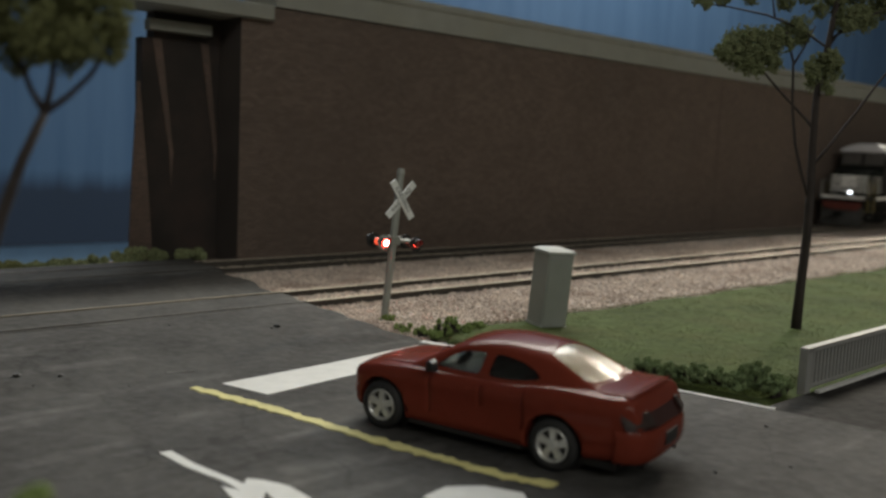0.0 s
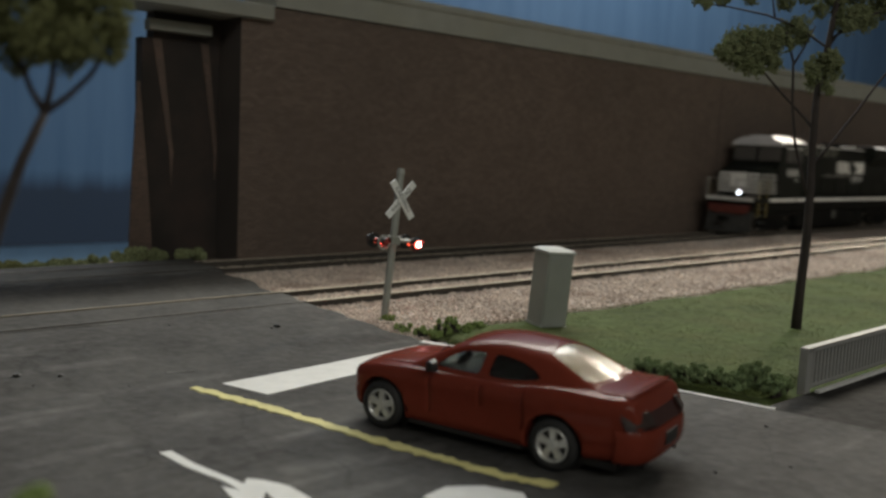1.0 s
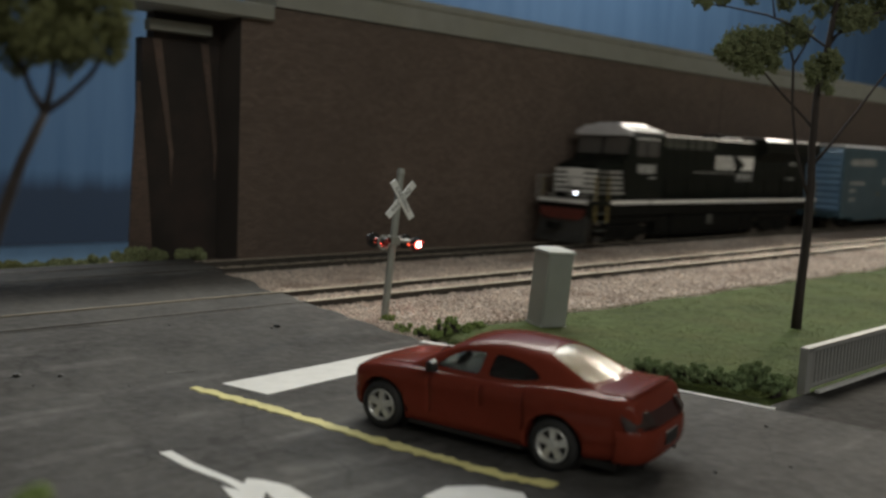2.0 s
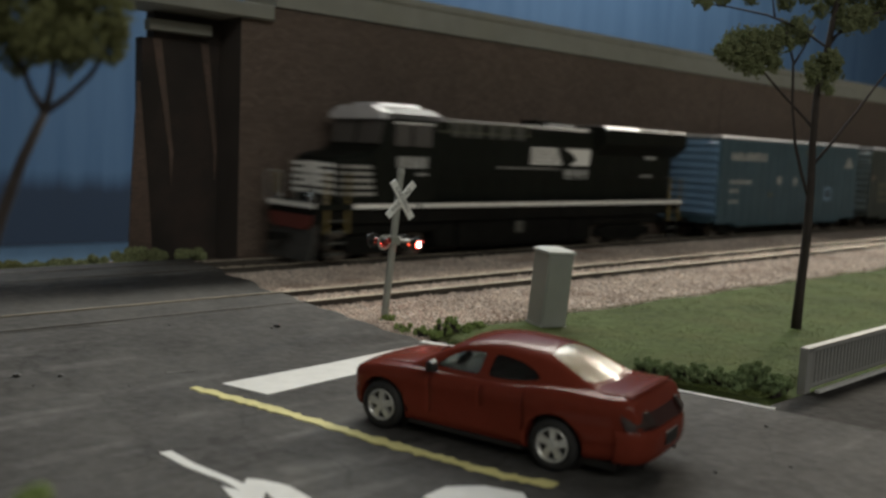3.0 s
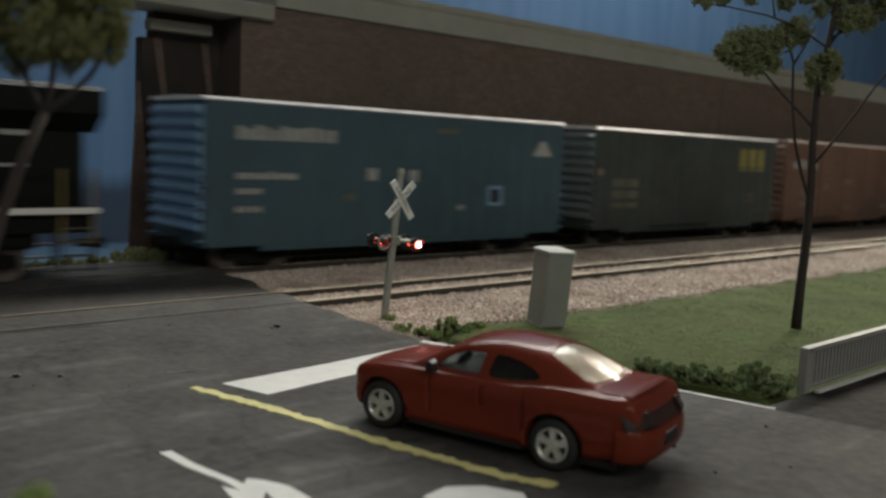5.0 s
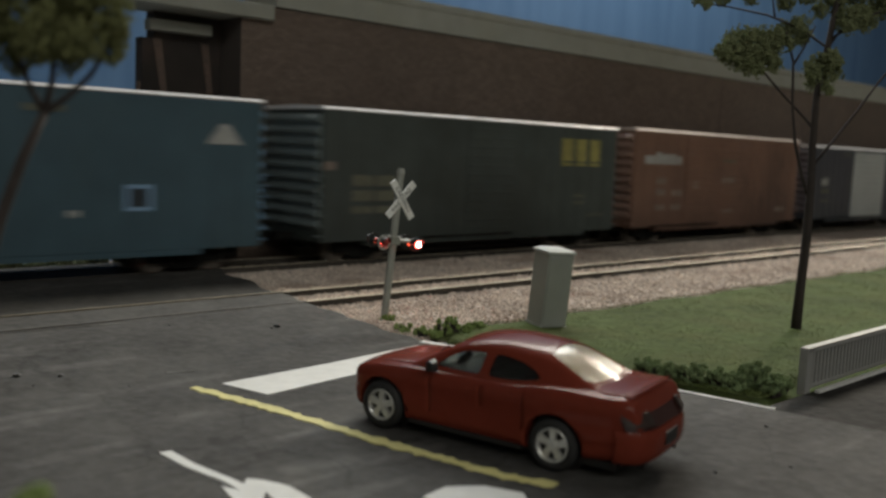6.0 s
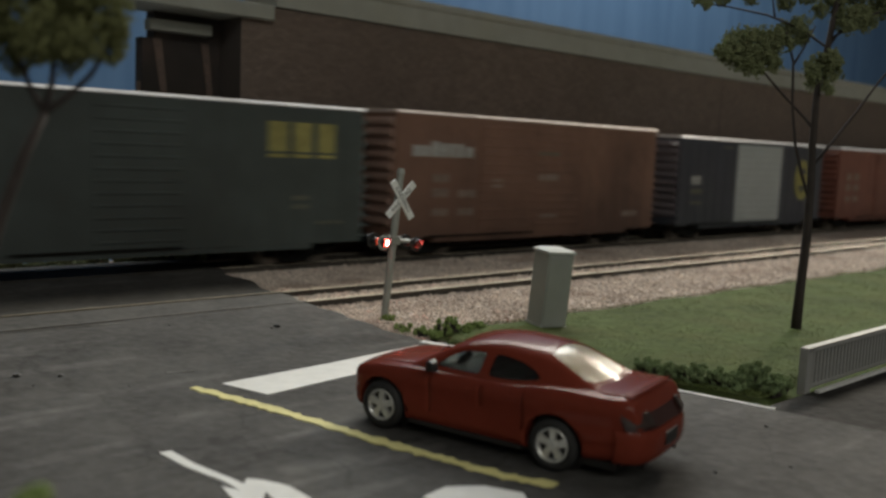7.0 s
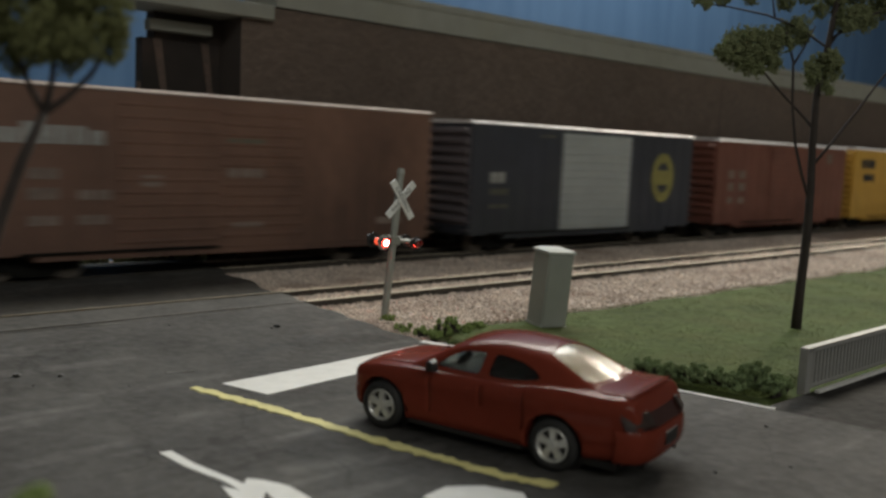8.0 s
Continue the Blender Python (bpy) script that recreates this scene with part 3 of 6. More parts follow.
def road_marks():
    def strip(name, pts, w, material, label, z=0.16, wob=0.0, seed=1):
        bm = new_bm()
        rng = random.Random(seed)
        a, b = [], []
        n = 72
        segs = len(pts) - 1
        for i in range(n + 1):
            k = min(segs - 1, i * segs // n)
            (xa, ya), (xb, yb) = pts[k], pts[k + 1]
            f = i * segs / n - k
            p = Vector((xa + (xb - xa) * f, ya + (yb - ya) * f))
            (xa, ya), (xb, yb) = pts[0], pts[-1]
            nrm = Vector((ya - yb, xb - xa)).normalized()
            l = p + nrm * (w / 2 + wob * rng.uniform(-1, 1))
            r = p - nrm * (w / 2 + wob * rng.uniform(-1, 1))
            a.append(bm.verts.new((l.x, l.y, z + ramp(l.y))))
            b.append(bm.verts.new((r.x, r.y, z + ramp(r.y))))
        for i in range(n):
            bm.faces.new((a[i], b[i], b[i + 1], a[i + 1]))
        g = bmesh.ops.extrude_face_region(bm, geom=list(bm.faces))
        for v in g["geom"]:
            if isinstance(v, bmesh.types.BMVert):
                v.co.z -= 0.3
        bmesh.ops.recalc_face_normals(bm, faces=bm.faces)
        return tagged(part(name, bm, material), label, "road marking", kind="structure")
    strip("centre_line", ((79.5, 152.6), (82.6, 139.7), (84.8, 130.2), (87.0, 117.8), (89.5, 105.3), (91.7, 95.0), (93.9, 85.6), (96.9, 78.8)), 2.3, M["line_yellow"], "uneven hand-painted yellow centre line on the asphalt", wob=0.5, seed=4)
    strip("edge_line", ((143.5, 160.5), (146.6, 150)), 2.2, M["line_white"], "white edge line on the asphalt", wob=0.05)
    strip("edge_line", ((146.6, 150), (162.0, 79.6)), 1.0, M["line_white"], "thin white edge line along the grass", wob=0.08)
    for k, (pts, w) in enumerate((((((30, 206.4), (69.7, 204.8), (87.6, 203.4))), 0.5), (((93.1, 203.2), (111.7, 203.3), (125.6, 206.6)), 0.4), (((80.2, 164.6), (85.4, 163.4)), 1.0))):
        strip("road_scuff", pts, w, M["scuff"], "pale scuff worn into the asphalt", z=0.11, wob=w * 0.4, seed=20 + k)
    # stop line: a skewed bar
    bm = new_bm()
    prism(bm, [(85.2, 152.0), (88.3, 140.6), (112.2, 143.9), (140.5, 147.8), (139.4, 157.6), (112, 154.2)], -0.2, 0.17, "Z")
    tagged(part("stop_line", bm, M["line_white"]), "broad white stop line before the crossing", "road marking", kind="structure")
    # lane arrows
    bm = new_bm()
    prism(bm, ARROW, -0.2, 0.17, "Z")
    tagged(part("lane_arrow", bm, M["line_white"]), "worn white lane arrow painted on the asphalt", "road marking", kind="structure")
    bm = new_bm()
    prism(bm, [(79.0, 86.8), (84.0, 87.6), (88.6, 84.6), (91.0, 79.6), (86, 72), (80, 72)], -0.2, 0.17, "Z")
    tagged(part("lane_arrow", bm, M["line_white"]), "white lane arrow head beside the yellow line", "road marking", kind="structure")


WALLS = []


def wall_bricks():
    """Brick faces standing proud of the joints: the stretch by the corner as single bricks, the rest joined."""
    front = WALLS[0]
    w, h, g, d = 3.1, 1.19, 0.20, 0.16
    me = mesh_of("brick", box(new_bm(), 0, w - g, WALL_Y - d, WALL_Y + 0.05, 0, h - g, 0.0), M["brick_piece"])
    rng = random.Random(2)
    verts, faces = [], []
    y0, y1 = WALL_Y - d, WALL_Y + 0.02
    count = 0
    for r in range(82):
        z = -0.6 + h * r
        for c in range(255):
            x = 178.1 + w * c - (w / 2 if r % 2 else 0)
            if x + w < 179.2:
                continue
            half = x < 178.0
            if c <= 9 and not half and r >= 50 and count < 300:
                ob = new("brick", me)
                ob.parent = front
                ob.matrix_basis = at_mm(x, rng.uniform(-0.03, 0.03), z)
                count += 1
                continue
            j = rng.uniform(-0.04, 0.04)
            xe, ze = x + w - g, z + h - g
            x = max(x, 178.02)
            i = len(verts)
            verts += [(x, y0 + j, z), (xe, y0 + j, z), (xe, y0 + j, ze), (x, y0 + j, ze), (x, y1, z), (xe, y1, z), (xe, y1, ze), (x, y1, ze)]
            faces += [(i, i + 1, i + 2, i + 3), (i, i + 4, i + 5, i + 1), (i + 3, i + 2, i + 6, i + 7), (i, i + 3, i + 7, i + 4), (i + 1, i + 5, i + 6, i + 2)]
    rest = raw("bricks", verts, faces, M["brick_rest"], front)
    tagged(rest, kind="stuff")


def building():
    # long wall, standing behind the far track
    th = thing("warehouse", "long windowless dark red brick warehouse with pale cornice behind the tracks", "building", at_mm(0, 0, 0))
    bm = box(new_bm(), 178, 1500, WALL_Y, WALL_Y + 22, -1.2, 97.4)
    front = part("wall", bm, M["mortar"], th, "long brick front")
    WALLS.append(front)
    bm = new_bm()
    prism(bm, [(WALL_Y - 1.6, 97.4), (WALL_Y - 1.6, 106.0), (WALL_Y - 2.6, 107.0), (WALL_Y - 2.6, 109.6), (WALL_Y + 22, 109.6), (WALL_Y + 22, 97.4)], 192, 1500, "X")
    part("cornice", bm, M["concrete"], th, "pale grey concrete cornice")
    joint = mesh_of("cornice_joint", box(new_bm(), 0, 0.22, WALL_Y - 1.64, WALL_Y - 1.4, 97.5, 99.6), M["concrete_joint"])
    for k in range(5):
        ob = new("cornice_joint", joint)
        ob.parent = th
        ob.matrix_basis = at_mm(262 + 118 * k, 0, 0)
    for x in (518,):
        part("sheet_seam", box(new_bm(), x, x + 0.5, WALL_Y - 0.26, WALL_Y + 0.05, 0, 97.3), M["mortar"], th)
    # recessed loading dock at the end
    # wall and gap fill coloured black to stand for shade under the canopy
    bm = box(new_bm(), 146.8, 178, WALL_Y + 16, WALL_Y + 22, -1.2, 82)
    part("dock_wall", bm, M["dark_wall"], th, "recessed dock wall, coloured black for the shade under the canopy")
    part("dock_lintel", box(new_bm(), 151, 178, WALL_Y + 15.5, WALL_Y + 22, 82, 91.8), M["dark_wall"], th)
    # light falling on the dark wall, built as a brick wedge and slanting strips
    bm = prism(new_bm(), [(141.8, -1.2), (151.2, -1.2), (149.0, 28), (145.6, 66), (145.0, 66), (143.0, 30)], WALL_Y + 15.2, WALL_Y + 16.6, "Y")
    part("buttress", bm, M["brick"], th, "brick wedge standing for the lit part of the wall")
    for x0, z0, x1, z1 in ((152.6, 82, 158.2, 40), (171.6, 83, 176.4, 42)):
        bm = prism(new_bm(), [(x0 - 1.9, z0), (x0 + 1.4, z0), (x1 + 0.9, z1), (x1 + 0.1, z1 - 12), (x1 - 0.6, z1)], WALL_Y + 15.6, WALL_Y + 16.2, "Y")
        part("pilaster", bm, M["brick"], th, "slanting brick strip standing for a sliver of light")
    bm = box(new_bm(), 147, 171.5, WALL_Y + 10, WALL_Y + 15, 84.5, 88.4, 0.2)
    part("beam", bm, M["concrete"], th)
    bm = box(new_bm(), 60, 190, WALL_Y - 4, WALL_Y + 22, 91.8, 97.2, 0.3)
    part("canopy", bm, M["concrete"], th, "pale concrete dock canopy")
    bm = box(new_bm(), 60, 176, WALL_Y + 4, WALL_Y + 22, 97.2, 112, 0.3)
    part("parapet", bm, M["concrete"], th)


def room():
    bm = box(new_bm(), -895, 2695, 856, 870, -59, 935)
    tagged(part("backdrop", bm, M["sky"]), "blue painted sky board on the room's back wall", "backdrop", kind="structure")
    bm = box(new_bm(), -895, 2695, 858, 871, -695, -59)
    tagged(part("backdrop_base", bm, M["blue_board"]), "light blue painted lower part of the back wall", "backdrop", kind="structure")
    bm = box(new_bm(), -900, 2700, -1200, 872, -720, -700)
    tagged(part("floor", bm, M["plaster"]), "plain grey room floor under the layout", "floor", kind="structure")
    bm = box(new_bm(), -900, 2700, -1200, 872, 940, 960)
    tagged(part("ceiling", bm, M["plaster"]), "plain pale room ceiling", "ceiling", kind="structure")
    for nm, a in (("wall_south", (-900, 2700, -1220, -1200)), ("wall_north", (-900, 2700, 872, 892)), ("wall_west", (-920, -900, -1200, 872)), ("wall_east", (2700, 2720, -1200, 872))):
        bm = box(new_bm(), a[0], a[1], a[2], a[3], -720, 960)
        tagged(part(nm, bm, M["plaster"]), "plain pale room wall", "wall", kind="structure")
    # hanging lamp shade over the layout
    th = thing("pendant_lamp", "white metal pendant lamp hanging over the layout", "lamp", at_mm(*LAMP))
    bm = new_bm()
    n = 32
    loft(bm, [[(r * math.cos(2 * math.pi * i / n), r * math.sin(2 * math.pi * i / n), z) for i in range(n)] for r, z in ((150, 2), (105, 40), (30, 62), (26, 62), (100, 37), (146, 2))], caps=False)
    part("shade", bm, M["white"], th, smooth=True)
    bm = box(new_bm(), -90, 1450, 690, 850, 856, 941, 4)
    tagged(part("ceiling_light", bm, M["white"]), "long white ceiling light fixture added out of view", "ceiling light", "ceiling lights")
    # unseen tube light added to brighten the camera-facing and left-facing sides
    th2 = thing("fill_light", "long white tube light, added unseen as fill from the left", "ceiling light")
    th2.matrix_basis = look(FILL_LAMP, (0.45, 0.28, 0.03))
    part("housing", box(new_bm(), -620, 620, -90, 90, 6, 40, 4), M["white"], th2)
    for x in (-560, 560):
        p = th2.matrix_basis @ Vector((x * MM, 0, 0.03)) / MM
        tagged(part("lamp_cord", tube(new_bm(), tuple(p), (p.x, p.y, 942), 2), M["hood"]), "thin black cord of the added fill light", "cord")
    part("cord", tube(new_bm(), (0, 0, 60), (0, 0, 942 - LAMP[2]), 2), M["hood"], th)


# ---- vegetation ----
def clumps(rng, cx, cy, cz, rx, ry, rz, count, size, verts, faces, keep=None):
    """Small irregular leaf flakes strewn through an ellipsoid."""
    for k in range(count):
        while True:
            p = Vector((rng.uniform(-1, 1), rng.uniform(-1, 1), rng.uniform(-1, 1)))
            if p.length <= 1 and p.length > 0.25:
                break
        c = Vector((cx + p.x * rx, cy + p.y * ry, cz + p.z * rz))
        s = size * rng.uniform(0.6, 1.4)
        r = Euler((rng.random() * 6, rng.random() * 6, rng.random() * 6)).to_matrix()
        base = len(verts)
        for q in ((1, 0, 0), (0, 1, 0.2), (-0.9, 0.1, 0), (0, -1, -0.2), (0, 0.1, 0.55), (0.1, 0, -0.5)):
            w = r @ Vector(q) * s * rng.uniform(0.7, 1.2)
            verts.append((c.x + w.x, c.y + w.y, c.z + w.z))
        faces += [tuple(base + i for i in t) for t in ((0, 1, 4), (1, 2, 4), (2, 3, 4), (3, 0, 4), (1, 0, 5), (2, 1, 5), (3, 2, 5), (0, 3, 5))]


def bush(name, x, y, z, blobs, size, material, label, seed):
    rng = random.Random(seed)
    th = thing(name, label, "bush", at_mm(x, y, z))
    verts, faces = [], []
    for bx, by, bz, r in blobs:
        clumps(rng, bx, by, bz, r, r, r * 0.9, int(190 * (r / size / 4) ** 2) + 40, size, verts, faces)
    raw("foliage", verts, faces, material, th)
    bm = new_bm()
    for bx, by, bz, r in blobs:
        tube(bm, (bx * 0.7, by * 0.7, -0.5), (bx, by, bz), 0.35, 0.15, 5)
    part("stem", bm, M["bark"], th)


def limb(bm, pts, r0, r1, n=7):
    """A bent tapered branch as one closed skin."""
    pts = [Vector(p) for p in pts]
    rings = []
    for i, p in enumerate(pts):
        t = (pts[min(i + 1, len(pts) - 1)] - pts[max(i - 1, 0)]).normalized()
        a = t.cross(Vector((0.31, 0.95, 0.05))).normalized()
        b = t.cross(a)
        r = r0 + (r1 - r0) * i / (len(pts) - 1)
        rings.append([p + (a * math.cos(2 * math.pi * k / n) + b * math.sin(2 * math.pi * k / n)) * r * (1 + 0.12 * noise.noise(p * 0.9 + Vector((k, 0, 0)))) for k in range(n)])
    loft(bm, rings)


def tree_right():
    th = thing("tree", "slender dark-trunked model tree with sparse green foam leaves on the grass", "tree", at_mm(244.3, 116.1, 0))
    ux, uy = 0.732, -0.681            # along the picture plane
    def P(u, z, d=0.0):
        return (u * ux + d * 0.68, u * uy + d * 0.73, z)
    bm = new_bm()
    limb(bm, [P(0, -0.8), P(0.3, 12), P(0.9, 26), P(0.8, 40), P(0.2, 52), P(0.2, 66), P(2.0, 78), P(3.5, 92)], 1.45, 0.7, 9)
    part("trunk", bm, M["bark"], th, smooth="all")
    branches = [
        ([P(0.8, 36), P(-2.2, 44), P(-4.6, 52), P(-6.2, 62), P(-7.0, 74), P(-9.5, 82)], 0.5, 0.3),
        ([P(0.6, 46), P(5.0, 52), P(10.5, 60), P(17, 70), P(24, 79)], 0.45, 0.25),
        ([P(0.2, 56), P(-1.6, 58), P(-9, 65), P(-15.9, 72), P(-20, 77)], 0.5, 0.22),
        ([P(2, 78), P(-6, 83), P(-15, 86), P(-25.7, 88, 1), P(-32, 88.5, 1)], 0.4, 0.15),
        ([P(-13, 85.6), P(-13.5, 90, 1), P(-16, 96, 2)], 0.3, 0.15),
        ([P(0.5, 72), P(3, 79, 1), P(7, 85, 2)], 0.45, 0.2),
        ([P(2, 80), P(10, 86, -1), P(18, 89.5, -2)], 0.4, 0.2),
        ([P(-7.0, 73), P(-4.1, 77.8, 1), P(-1, 84, 2)], 0.35, 0.18),
        ([P(3.0, 88), P(8, 94, 2), P(14, 98, 3)], 0.4, 0.2),
    ]
    for pts, a, b in branches:
        bm = new_bm()
        limb(bm, pts, a, b, 6)
        part("limb", bm, M["bark"], th, smooth="all")
    rng = random.Random(11)
    verts, faces = [], []
    blobs = [(-24.5, 76, 3.2), (-20, 78.5, 3.8), (-16, 79, 3.8), (-20, 73.8, 3.2), (-14, 75.8, 3.4), (-17, 72, 2.4), (-12, 79.5, 2.8), (-27, 75.8, 2.0), (-22.5, 80, 2.3),
             (-9.5, 82, 2.8), (-6, 83.2, 2.8), (-4, 81, 2.0), (0.5, 72.8, 3.4), (3.5, 71.6, 2.8), (1, 69.2, 2.6), (-2.5, 71.8, 2.2), (4.6, 74, 2.0), (2.0, 66.8, 1.5),
             (5.5, 86, 2.7), (9, 86, 2.8), (11.5, 85, 2.2), (6, 83.2, 1.8), (10, 88.5, 2.4), (-32.5, 87.8, 1.6), (-33.5, 90, 2.0), (-30, 91.5, 2.0),
             (-10, 90, 2.2), (-20, 90.5, 2.0), (-26.5, 90, 1.7), (-1, 88, 2.0), (4, 90.5, 2.4), (-17, 75.5, 3.2), (-22.5, 76.5, 3.0), (-12.5, 73, 2.2), (-8, 79, 1.8), (2, 75, 2.4), (14.5, 89, 2.5), (18, 89.4, 2.8), (17, 92, 3.0), (-5, 92, 2.8), (2, 93, 3.0), (9, 94, 3.4), (-14, 94, 2.6), (-22, 94.5, 3.0), (-9, 96, 3), (4, 98, 4), (-28, 95, 2.6), (14, 97, 4), (-17, 98, 4)]
    for u, z, r in blobs:
        c = P(u, z, rng.uniform(-3.5, 3.5))
        c = Vector(c)
        for k in range(int(5200 * (r / 3) ** 2)):
            o = Vector((rng.uniform(-1, 1), rng.uniform(-1, 1), rng.uniform(-1, 1))) * r * 1.3
            q = c + o
            lump = noise.noise(q * 0.75) + 0.5 * noise.noise(q * 1.9)
            if o.length > r * (0.95 + 0.85 * lump):
                continue
            clumps(rng, q.x, q.y, q.z, 0.02, 0.02, 0.02, 1, 0.30, verts, faces)
    raw("crown", verts, faces, M["leaf"], th)


def tree_left():
    # leans over the road at the picture's edge
    th = thing("tree", "leaning model tree with drooping olive foliage beside the road", "tree", at_mm(16.5, 95, 0.0))
    bm = new_bm()
    limb(bm, [(0, 0, -0.6), (4.4, 0, 13), (9.0, 0, 27), (12.1, 0, 37.7), (14.2, 0, 43.6), (16.4, 0, 48.5)], 0.75, 0.45, 8)
    part("trunk", bm, M["bark"], th, smooth="all")
    for pts in ([(16.4, 0, 48.5), (15.3, 0.6, 50.8), (14.0, 1.1, 55)], [(16.4, 0, 48.5), (17.1, 0, 51.3), (17.5, -0.6, 56)], [(16.4, 0, 48.5), (18.7, 0, 50.2), (21.0, 0, 52.5), (23.2, 0, 56)]):
        bm = new_bm()
        limb(bm, pts, 0.38, 0.2, 6)
        part("limb", bm, M["bark"], th, smooth="all")
    rng = random.Random(5)
    verts, faces = [], []
    for k in range(150):
        u = rng.uniform(0, 23.5)
        top = 68 - 0.02 * (u - 12) ** 2
        low = 53.4 + 0.020 * (u - 16.5) ** 2 + rng.uniform(-0.8, 2.0)
        z = rng.uniform(low, max(low + 2, top))
        y = rng.uniform(-5.5, 5.5)
        clumps(rng, u, y, z, 1.7, 1.7, 2.2, 110, 0.36, verts, faces)
    raw("crown", verts, faces, M["leaf_light"], th)


def grass():
    # lawn: a slightly domed sheet with standing blades
    bm = new_bm()
    rows = []
    for j in range(25):
        y = 83.5 + (171 - 83.5) * j / 24
        x0 = 163.5 - 0.235 * (y - 83.5) + (5 if y > 160 else 0)
        rows.append([])
        for i in range(61):
            f = (i / 60) ** 1.8
            x = x0 + 2 + (900 - x0) * f
            edge = min(1.0, i / 2.0, j / 2.0, (24 - j) / 2.0)
            rows[-1].append(bm.verts.new((x, y + 1.2 * math.sin(x * 0.13) * (j / 24), -1.1 + (1.7 + 0.5 * noise.noise((x * 0.05, y * 0.05, 0))) * edge)))
    for a, b in zip(rows, rows[1:]):
        for i in range(60):
            bm.faces.new((a[i], a[i + 1], b[i + 1], b[i]))
    tagged(part("lawn", bm, M["turf"], smooth=True), "short green turf lawn between road and track", "lawn", kind="structure")
    rng = random.Random(9)
    verts, faces = [], []
    for k in range(120000):
        f = rng.random() ** 1.9
        y = rng.uniform(84, 172)
        x0 = 163.5 - 0.235 * (y - 83.5) + (5 if y > 160 else 0)
        x = x0 + rng.uniform(1, 4) + (560 - x0) * f
        if y > 167.5 + 3 * noise.noise((x * 0.06, 1, 0)) + 1.2 * math.sin(x * 0.13):
            continue
        h = rng.uniform(0.08, 0.42)
        a = rng.random() * 6.283
        w = 0.10 + 0.2 * f
        dx, dy = math.cos(a) * w, math.sin(a) * w
        lx, ly = rng.uniform(-0.6, 0.6), rng.uniform(-0.6, 0.6)
        z = 0.45 + 0.5 * noise.noise((x * 0.05, y * 0.05, 0))
        i = len(verts)
        verts += [(x - dx, y - dy, z), (x + dx, y + dy, z), (x + lx, y + ly, z + h)]
        faces.append((i, i + 1, i + 2))
    tagged(raw("grass", verts, faces, M["blade"]), "short olive green grass blades on the lawn", "grass", kind="stuff")


def greenery():
    rng = random.Random(21)
    # hedge at the lawn's corner
    for k, (x, y, h) in enumerate(((163.8, 110.0, 2.9), (164.5, 104.5, 2.9), (166, 99.5, 3.6), (168, 95, 3.4), (170, 91, 3.8), (173.5, 90, 4.8), (172.5, 86, 3.2), (167.5, 92, 2.6), (176, 86.5, 2.6))):
        blobs = [(rng.uniform(-2.4, 2.4), rng.uniform(-2.4, 2.4), h * rng.uniform(0.1, 0.95), rng.uniform(0.35, 0.8)) for q in range(34)] + [(rng.uniform(-1, 1), 0, h * 1.05, 0.7)]
        bush("hedge_bush", x, y, 0.1, blobs, 0.27, M["hedge"], "dark green low hedge bush at the edge of the lawn", 100 + k)
    for k, (x, y, h) in enumerate(((150.6, 182, 2.0), (146.6, 171.5, 1.8), (148.6, 166, 1.6), (152.5, 163, 4.6), (156.0, 163.5, 4.2), (160, 162, 2.0), (165.5, 163, 1.8), (149.0, 161.5, 1.6))):
        blobs = [(rng.uniform(-1.6, 1.6), rng.uniform(-1.6, 1.6), h * rng.uniform(0.1, 0.95), rng.uniform(0.3, 0.65)) for q in range(20)]
        bush("weed", x, y, 0.2, blobs, 0.21, M["weed"], "small bright green weed tuft beside the road", 200 + k)
    for k, (x, y, h, s) in enumerate(((97, 310, 4, 0), (104, 311, 3, 1), (111, 311, 3.5, 1), (119, 311, 4, 1), (127, 312, 4.5, 1), (134, 311, 6, 1), (141, 311, 8, 1), (148, 312, 7, 1), (156, 312, 6, 1), (163, 312, 6.5, 1), (92, 309, 4, 0), (86, 311, 3.5, 0))):
        blobs = [(rng.uniform(-3, 3), rng.uniform(-2, 2), h * rng.uniform(0.3, 0.7), rng.uniform(1.4, 2.4)) for q in range(6)]
        bush("bush", x, y, -0.6, blobs, 0.6, M["leaf" if s else "leaf_light"], "low green bush along the foot of the building" if s else "yellowish low bush beside the far track", 300 + k)
    # stacked tall and close so its top sits in the picture's lower corner
    for k, (x, y) in enumerate(((20.5, 62), (17.5, 61))):
        blobs = [(rng.uniform(-1.8, 1.2), rng.uniform(-1.5, 1.5), zz, 1.3 + 0.05 * (20 - zz)) for zz in (1.5, 4, 6.5, 9, 11.5, 13.5, 15.5, 17.5, 19.2, 20.6, 21.6)]
        bush("bush", x, y, 0, blobs, 0.4, M["weed"], "tall green bush close to the camera, placed to fit its view", 400 + k)


# ---- crossing signal ----
LAMP_TURNS = []


